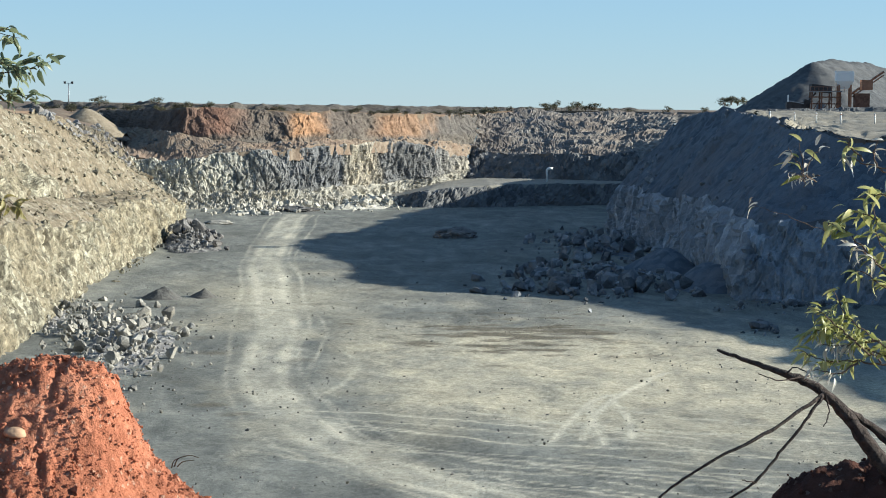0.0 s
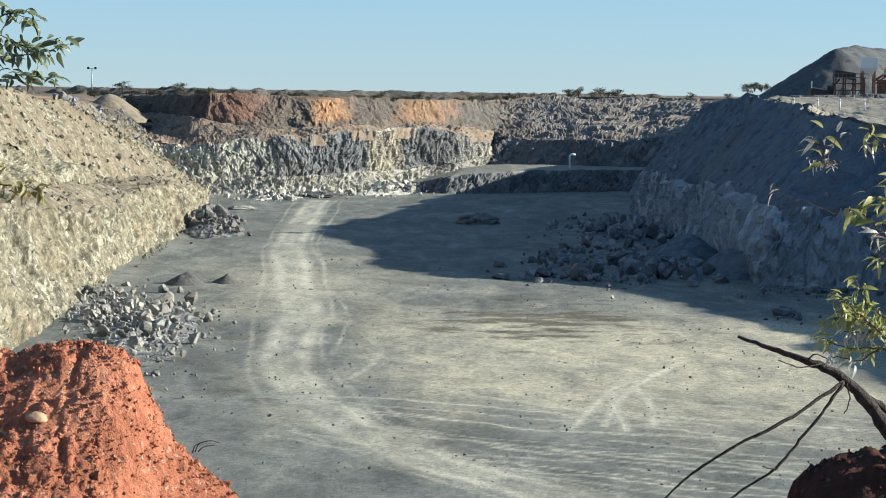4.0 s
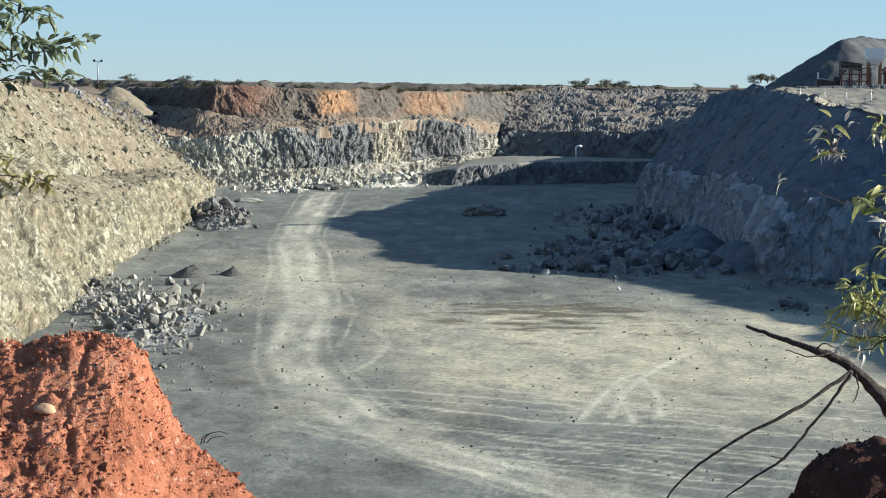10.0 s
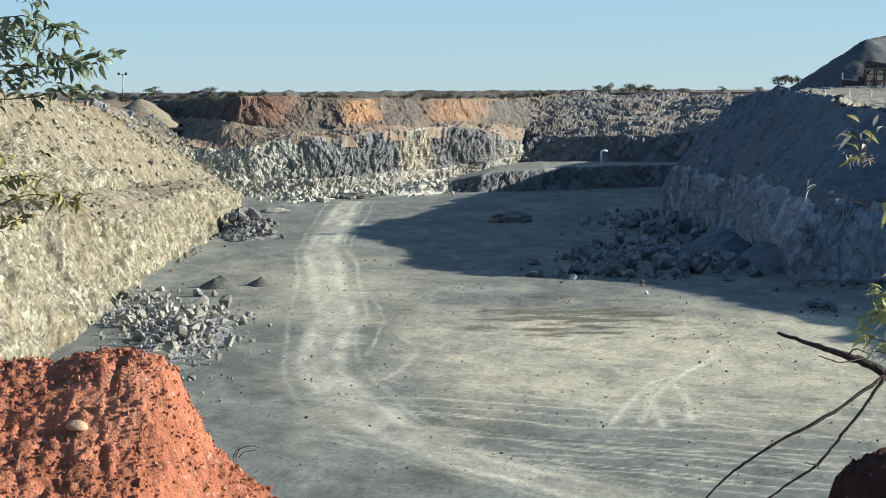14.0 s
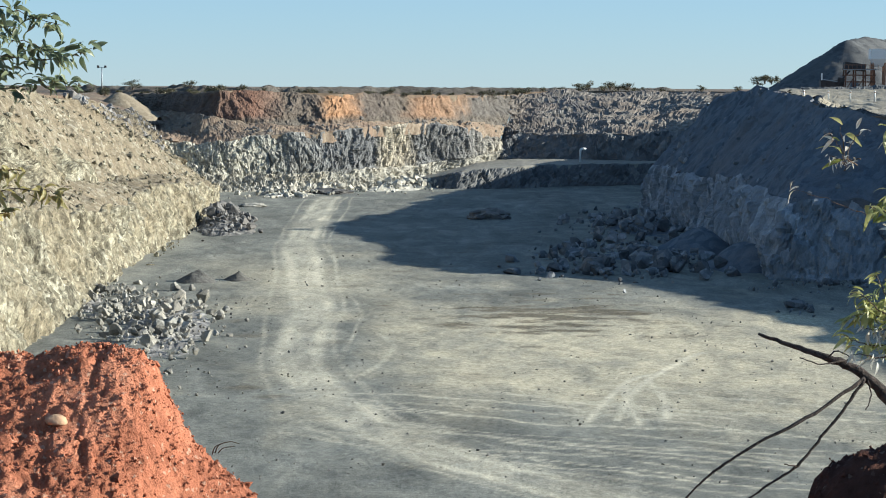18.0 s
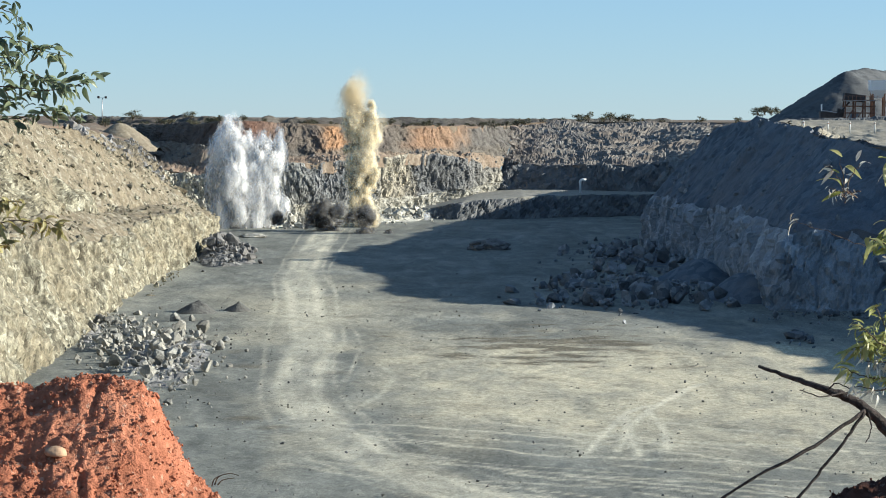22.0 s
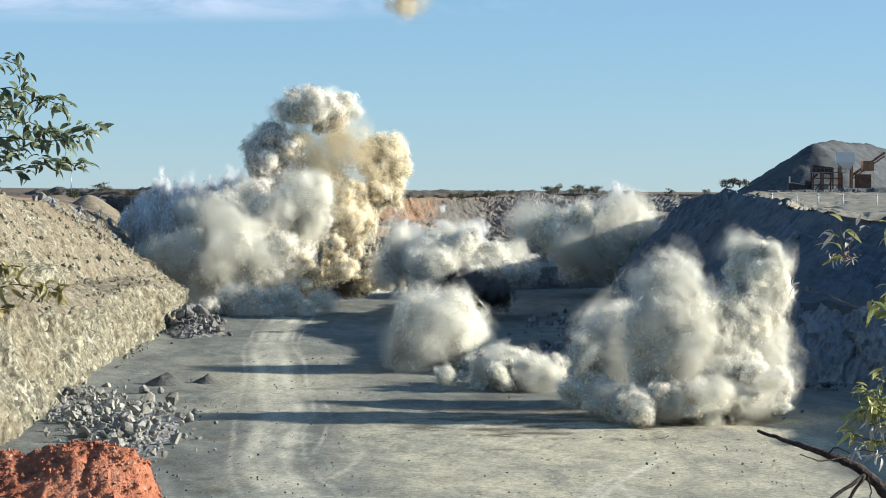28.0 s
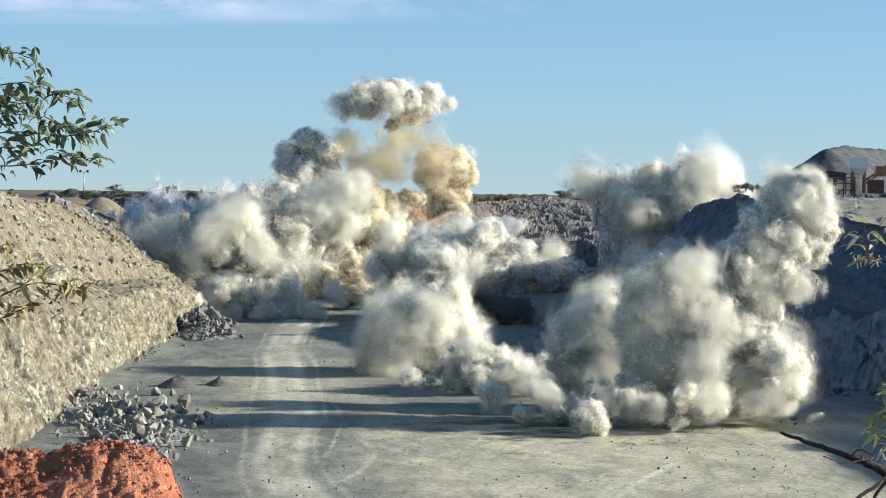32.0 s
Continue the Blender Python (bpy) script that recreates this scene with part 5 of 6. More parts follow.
LEFTLEAVES, OLIVES, LIMES, PALES = leaf_set(LEFTLEAF, 0.19), leaf_set(OLIVELEAF, 0.19), leaf_set(LIMELEAF, 0.15), leaf_set(PALELEAF, 0.13)


def sprig(parent, pts, radius, leaves, count, length, seed, spread=0.05, start=0.15, droop=-0.3):
    """A twig through points with leaves set along it."""
    rr = np.random.RandomState(seed)
    line = bent(pts, 6, 0.002, seed)
    bm = bmesh.new()
    tube(bm, line, list(np.linspace(radius, radius * 0.35, len(line))), 6)
    part("twig", bm, TWIG, parent, "", True)
    for k in range(count):
        u = start + (1 - start) * (k + rr.uniform()) / count
        i = min(int(u * (len(line) - 1)), len(line) - 2)
        f = u * (len(line) - 1) - i
        p = line[i] * (1 - f) + line[i + 1] * f
        t = line[i + 1] - line[i]
        t = t / (np.linalg.norm(t) + 1e-9)
        way = t * rr.uniform(0.2, 1.0) + rr.normal(size=3) * (0.55, 0.55, 0.5) + np.array((0, 0, droop))
        m = Vector(way).to_track_quat("X", "Z").to_matrix().to_4x4()
        s = length * rr.uniform(0.6, 1.2)
        q = p + rr.normal(size=3) * spread * 0.12
        share("leaf", leaves[rr.randint(len(leaves))], parent, Matrix.Translation(tuple(q)) @ m @ Matrix.Rotation(rr.uniform(-1.2, 1.2), 4, "X") @ Matrix.Scale(s, 4))


left_bush = empty("bush", (0, 0, 0), "grey-green leafy bush branches hanging in over the rim", "bush", "bushes on the rim")
rear_bush = empty("bush", (0, 0, 0), "dense grey-green bush branches behind the first ones", "bush", "bushes on the rim")
for k, (pts, n, s) in enumerate((
        ([(-1.453, 6, 20.022), (-1.308, 6, 20.067), (-1.178, 6, 20.08), (-1.077, 6, 20.072), (-1.005, 6, 20.082), (-0.947, 6, 20.101)], 26, 0.062),
        ([(-1.465, 6.05, 19.964), (-1.29, 6.05, 19.988), (-1.149, 6, 20), (-1.062, 6, 20.019), (-0.983, 6, 20.016)], 26, 0.06),
        ([(-1.44, 5.95, 20.15), (-1.297, 5.95, 20.18), (-1.158, 5.9, 20.201), (-1.08, 5.9, 20.174), (-1.005, 5.9, 20.157)], 22, 0.06),
        ([(-1.448, 6.1, 20.096), (-1.286, 6.1, 20.127), (-1.183, 6.1, 20.128), (-1.102, 6.1, 20.107), (-1.051, 6.1, 20.071)], 26, 0.058),
        ([(-1.394, 6, 20.267), (-1.264, 6, 20.283), (-1.163, 6, 20.269), (-1.12, 6, 20.227)], 14, 0.055),
        ([(-1.478, 6.1, 19.935), (-1.345, 6.1, 20.024), (-1.242, 6.1, 20.04), (-1.154, 6.1, 20.048)], 22, 0.058),
        ([(-1.423, 6, 20.224), (-1.308, 6, 20.153), (-1.207, 6, 20.154), (-1.135, 6, 20.152)], 22, 0.056),
        ([(-1.511, 6, 20.065), (-1.438, 6, 20.152), (-1.38, 6, 20.095), (-1.308, 6, 20.11)], 20, 0.06))):
    sprig(rear_bush if k % 2 else left_bush, pts, 0.0024, LEFTLEAVES, int(n * 2.8), s * 0.66, 700 + k, 0.09, droop=-0.05)
low_bush = empty("bush", (0, 0, 0), "olive leafy bush tips below the taller branches", "bush")
for k, (pts, n, s) in enumerate((
        ([(-1.21, 5.2, 19.669), (-1.109, 5.2, 19.733), (-1.008, 5.2, 19.779), (-0.933, 5.2, 19.779), (-0.882, 5.2, 19.774)], 22, 0.06),
        ([(-1.233, 5.3, 19.701), (-1.13, 5.3, 19.779), (-1.053, 5.3, 19.819), (-0.989, 5.3, 19.819)], 18, 0.058),
        ([(-1.21, 5.2, 19.632), (-1.121, 5.2, 19.683), (-1.046, 5.2, 19.715), (-0.996, 5.2, 19.735)], 18, 0.055),
        ([(-1.207, 5.3, 19.791), (-1.13, 5.3, 19.843), (-1.06, 5.3, 19.87)], 10, 0.05))):
    sprig(low_bush, pts, 0.0025, OLIVES, int(n * 1.9), s * 0.6, 720 + k)

right_bush = empty("bush", (0, 0, 0), "sparse yellow-green bush with bare twigs beside the dead branch", "bush")
for k, (pts, n, s, kind) in enumerate((
        ([(1.064, 4.9, 19.505), (1.002, 4.9, 19.646), (0.958, 4.9, 19.74), (0.944, 4.9, 19.811)], 9, 0.05, LIMES),
        ([(1.063, 4.9, 19.576), (0.983, 4.9, 19.658), (0.929, 4.9, 19.716), (0.887, 4.9, 19.751), (0.851, 4.9, 19.769)], 8, 0.045, LIMES),
        ([(1.023, 4.95, 19.679), (0.973, 4.95, 19.762), (0.918, 4.95, 19.791), (0.883, 4.95, 19.778)], 8, 0.048, LIMES),
        ([(0.983, 4.9, 19.658), (0.937, 4.88, 19.7), (0.892, 4.86, 19.73)], 5, 0.04, PALES),
        ([(1.093, 4.95, 19.739), (1.02, 4.95, 19.798), (0.971, 4.95, 19.827), (0.924, 4.95, 19.821)], 6, 0.05, LIMES),
        ([(1.077, 5, 19.845), (1.004, 5, 19.88), (0.943, 5, 19.891), (0.907, 5, 19.909)], 4, 0.036, PALES),
        ([(1.028, 5, 19.856), (0.98, 5, 19.88), (0.961, 5, 19.916), (0.972, 5, 19.94)], 3, 0.03, PALES),
        ([(0.943, 5, 19.897), (0.912, 5, 19.924), (0.906, 5, 19.945)], 3, 0.045, LIMES),
        ([(1.068, 4.8, 19.422), (0.997, 4.8, 19.491), (0.932, 4.8, 19.537), (0.878, 4.8, 19.583), (0.848, 4.8, 19.634)], 26, 0.034, LIMES),
        ([(0.997, 4.8, 19.491), (0.927, 4.8, 19.513), (0.856, 4.8, 19.547), (0.792, 4.8, 19.547)], 24, 0.034, LIMES),
        ([(0.954, 4.82, 19.488), (0.895, 4.82, 19.534), (0.835, 4.82, 19.58)], 20, 0.032, LIMES),
        ([(0.978, 4.82, 19.477), (0.908, 4.82, 19.488), (0.838, 4.82, 19.487), (0.785, 4.82, 19.509)], 16, 0.034, LIMES),
        ([(0.923, 4.78, 19.504), (0.852, 4.78, 19.567), (0.805, 4.78, 19.601)], 14, 0.032, LIMES),
        ([(0.949, 4.8, 19.537), (0.88, 4.8, 19.524), (0.828, 4.8, 19.524)], 12, 0.03, PALES),
        ([(1.052, 4.85, 19.58), (0.98, 4.85, 19.626), (0.932, 4.85, 19.661), (0.903, 4.85, 19.672)], 5, 0.042, LIMES),
        ([(0.904, 4.8, 19.49), (0.854, 4.78, 19.466), (0.796, 4.78, 19.477)], 6, 0.03, PALES))):
    sprig(right_bush, pts, 0.0024, kind, int(n * 2.4), s * 0.9, 740 + k, start=0.3)

sprout = empty("seedling", (0, 0, 0), "young plant with long pale green leaves and a dry tangled base", "plant")
for k, (pts, n, s, kind) in enumerate((
        ([(0.85, 5.2, 19.835), (0.843, 5.2, 19.885), (0.836, 5.2, 19.935)], 5, 0.055, LIMES),
        ([(0.849, 5.2, 19.848), (0.83, 5.2, 19.891), (0.811, 5.2, 19.92)], 5, 0.035, PALES),
        ([(0.851, 5.2, 19.848), (0.863, 5.2, 19.898), (0.88, 5.2, 19.92)], 4, 0.035, PALES),
        ([(0.875, 5.2, 19.845), (0.84, 5.18, 19.858), (0.812, 5.2, 19.866)], 14, 0.014, PALES),
        ([(0.881, 5.2, 19.861), (0.853, 5.22, 19.85), (0.819, 5.2, 19.85)], 14, 0.014, PALES))):
    sprig(sprout, pts, 0.0016, kind, n, s, 770 + k, start=0.1, droop=0.25 if k < 3 else -0.1)
loose = empty("leaf_stalk", (0, 0, 0), "single pale curved leaf on a thin stalk", "leaf")
sprig(loose, [(0.904, 5.1, 19.729), (0.805, 5.1, 19.77), (0.737, 5.1, 19.79), (0.718, 5.1, 19.806)], 0.0009, PALES, 3, 0.026, 790, start=0.75)

grass = empty("grass_tuft", (0, 0, 0), "few dry curved grass blades on the red heap", "grass")
for k, line in enumerate(([(-0.72, 6.9, 18.928), (-0.708, 6.9, 18.952), (-0.675, 6.9, 18.962), (-0.648, 6.9, 18.956)], [(-0.728, 6.9, 18.924), (-0.72, 6.9, 18.946), (-0.695, 6.9, 18.959)], [(-0.711, 6.9, 18.928), (-0.695, 6.9, 18.943), (-0.661, 6.9, 18.949)])):
    bm = bmesh.new()
    tube(bm, bent(line, 5), list(np.linspace(0.0022, 0.0008, 5 * (len(line) - 1) + 1)), 5)
    part("blade", bm, TWIG, grass)

# ---- thin cloud far off ----
def cloud():
    m, nt = material("thin_cloud")
    where = position(nt, (0.0011, 0.001, 0.0042), False)
    n = noise_of(nt, where, 2.2, 7, 0.62, 0.5)
    edge = node(nt, "ShaderNodeAttribute", attribute_name="thick").outputs["Fac"]
    a = node(nt, "ShaderNodeMath", {0: ramp(nt, n, ((0.42, grey(0)), (0.72, grey(0.8)))), 1: edge}, operation="MULTIPLY").outputs[0]
    e = node(nt, "ShaderNodeEmission", {"Color": (0.62, 0.62, 0.7, 1), "Strength": 0.75})
    c = node(nt, "ShaderNodeBsdfTransparent")
    node(nt, "ShaderNodeOutputMaterial", {"Surface": node(nt, "ShaderNodeMixShader", {0: a, 1: c.outputs[0], 2: e.outputs[0]}).outputs[0]})
    a0, b0 = np.array((-1088.9, 4300, 314.1)), np.array((403.6, 4300, 563.8))
    us, vs = np.linspace(0, 1, 60), np.linspace(0, 1, 30)
    u, v = (g.ravel() for g in np.meshgrid(us, vs, indexing="ij"))
    p = np.stack([a0[0] + (b0[0] - a0[0]) * u, np.full(len(u), 4300.0) + 60 * np.sin(u * 5), a0[2] + (b0[2] - a0[2]) * v + 22 * u * v + 18 * u], 1)
    me = grid_mesh("cloud", p, 60, 30)
    t = me.attributes.new("thick", "FLOAT", "POINT")
    t.data.foreach_set("value", (np.sin(math.pi * u) ** 0.7 * np.clip(v * 5, 0, 1)).astype(np.float32))
    me.materials.append(m)
    ob = new("backdrop_cloud", me)
    ob.visible_shadow = False
    structure(ob, "thin streak of white cloud high in the sky")


cloud()

# ---- blast dust: rigid billows that rise out of the floor ----
def dust_material(name, colour, through):
    """Lit dust: wisps that thin out to nothing outwards; part of the light passes through."""
    m, nt = material(name)
    own = node(nt, "ShaderNodeObjectInfo").outputs["Random"]
    where = position(nt, (1, 1, 1), True)
    shift = node(nt, "ShaderNodeVectorMath", {0: where, 1: node(nt, "ShaderNodeCombineXYZ", {0: own, 1: own, 2: own}).outputs[0]}, operation="ADD").outputs[0]
    wisp = noise_of(nt, shift, 2.8, 3, 0.6)
    col = mix(nt, wisp, tuple(c * 0.9 for c in colour), tuple(min(0.97, c * 1.06) for c in colour))
    thick = node(nt, "ShaderNodeAttribute", attribute_name="thick").outputs["Fac"]
    share_of = node(nt, "ShaderNodeMath", {0: thick, 1: ramp(nt, wisp, ((0.34, grey(0.22)), (0.66, grey(0.8))))}, operation="MULTIPLY")
    share_of = node(nt, "ShaderNodeMath", {0: share_of.outputs[0], 1: 2.0}, operation="MULTIPLY")
    solid = node(nt, "ShaderNodeMath", {0: thick, 1: 1.5}, operation="GREATER_THAN").outputs[0]
    share_of = node(nt, "ShaderNodeMath", {0: share_of.outputs[0], 1: solid}, operation="MAXIMUM")
    share_of.use_clamp = True
    d = node(nt, "ShaderNodeBsdfDiffuse", {"Color": col})
    t = node(nt, "ShaderNodeBsdfTranslucent", {"Color": col})
    body = node(nt, "ShaderNodeMixShader", {0: through, 1: d.outputs[0], 2: t.outputs[0]})
    node(nt, "ShaderNodeOutputMaterial", {"Surface": node(nt, "ShaderNodeMixShader", {0: share_of.outputs[0], 1: node(nt, "ShaderNodeBsdfTransparent").outputs[0], 2: body.outputs[0]}).outputs[0]})
    return m


def lumpy(p, seed):
    """Radius of a billow's outline in the directions p."""
    low = 0.26 * fbm(p * 1.15 + seed * 3.7, 2, seed) + 0.12 * fbm(p * 2.6 + seed, 2, seed + 2)
    edge = blocks(p * 1.9 + seed * 1.7, seed + 1)[1]
    return 0.8 + 1.3 * (low + 0.2 * np.sqrt(np.minimum(edge, 0.7)) + 0.07 * fbm(p * 4.5 + seed, 3, seed))


def puff_mesh(seed, material, core, count, reach, fleck, dense):
    """A billow of radius one: flecks of dust that thin out outwards, round a dense lumpy core where it has one."""
    rr = np.random.RandomState(seed)
    way = rr.normal(size=(count * 4, 3))
    way /= np.linalg.norm(way, axis=1)[:, None]
    out = rr.uniform(size=len(way))
    far = core * 0.97 + (reach - core) * out ** 1.5 if core else reach * out ** 0.55
    at = way * (far * lumpy(way, seed))[:, None]
    wisp = fbm(at * 2.6 + seed, 4, seed + 40)
    keep = np.flatnonzero(wisp > -0.55 + 0.75 * (out if core else out ** 1.5))[:count]
    at, way = at[keep], way[keep]
    soft = way + 0.4 * np.stack([fbm(at * 2.4 + 9 * k, 3, seed + 50 + k) for k in range(3)], 1)
    soft /= np.linalg.norm(soft, axis=1)[:, None]
    n = soft + 0.28 * rr.normal(size=at.shape)
    n /= np.linalg.norm(n, axis=1)[:, None]
    a = np.cross(n, rr.normal(size=at.shape))
    a /= np.linalg.norm(a, axis=1)[:, None]
    b = np.cross(n, a)
    size = fleck * rr.uniform(0.6, 1.4, (len(at), 1))
    ring = [at + a * size * math.cos(k * math.pi / 3) + b * size * math.sin(k * math.pi / 3) for k in range(6)]
    tri = np.stack([at] + ring, 1).reshape(-1, 3)
    fan = np.array([(0, k + 1, (k + 1) % 6 + 1) for k in range(6)])
    faces = (fan[None] + 7 * np.arange(len(at))[:, None, None]).reshape(-1, 3)
    normals = np.repeat(soft, 7, 0)
    thick = np.tile(np.array([dense, 0, 0, 0, 0, 0, 0]), len(at))
    if core:
        bm = bmesh.new()
        bmesh.ops.create_icosphere(bm, subdivisions=4, radius=1.0)
        p = np.array([v.co for v in bm.verts])
        p = p * (core * lumpy(p, seed))[:, None]
        for v, q in zip(bm.verts, p):
            v.co = q
        bm.normal_update()
        faces = np.vstack([faces, np.array([[v.index for v in f.verts] for f in bm.faces]) + len(tri), [(1, 2, len(tri))]])
        normals = np.vstack([normals, np.array([v.normal for v in bm.verts])])
        tri = np.vstack([tri, p])
        thick = np.concatenate([thick, np.full(len(p), 2.0)])
        bm.free()
    me = tri_mesh("billow", tri, faces)
    me.polygons.foreach_set("use_smooth", np.full(len(me.polygons), True))
    me.normals_split_custom_set_from_vertices(normals.tolist())
    me.attributes.new("thick", "FLOAT", "POINT").data.foreach_set("value", thick.astype(np.float32))
    me.materials.append(material)
    return me


# core, flecks, reach, size of a fleck, how dense it is
SOFT, SPRAY, HAZY, MIST = (0.55, 380, 1.15, 0.34, 0.42), (0.35, 380, 1.1, 0.36, 0.42), (0, 150, 1.05, 0.5, 0.2), (0.28, 300, 1.12, 0.46, 0.32)
THIN, VEIL = (0, 26, 1.0, 0.7, 0.16), (0, 150, 1.1, 0.58, 0.18)
scene.cycles.transparent_max_bounces = 64
DUSTS = {}
for dust, colour, kind in (("white", (0.97, 0.97, 0.97), SPRAY), ("haze", (0.94, 0.94, 0.94), HAZY), ("cream", (0.92, 0.88, 0.8), SOFT), ("tan", (0.88, 0.81, 0.65), SOFT), ("grey", (0.89, 0.86, 0.8), SOFT), ("cream mist", (0.97, 0.925, 0.83), MIST), ("tan mist", (0.92, 0.845, 0.67), MIST), ("grey mist", (0.96, 0.92, 0.84), MIST), ("white mist", (0.96, 0.94, 0.9), MIST), ("veil", (0.97, 0.925, 0.83), VEIL), ("tan veil", (0.93, 0.855, 0.68), VEIL), ("dark", (0.25, 0.245, 0.24), SOFT), ("tanhaze", (0.8, 0.7, 0.5), THIN)):
    mat = dust_material(dust.replace(" ", "_") + "_dust", colour, 0.48)
    DUSTS[dust] = [puff_mesh(5 + 3 * k, mat, *kind) for k in range(4)]

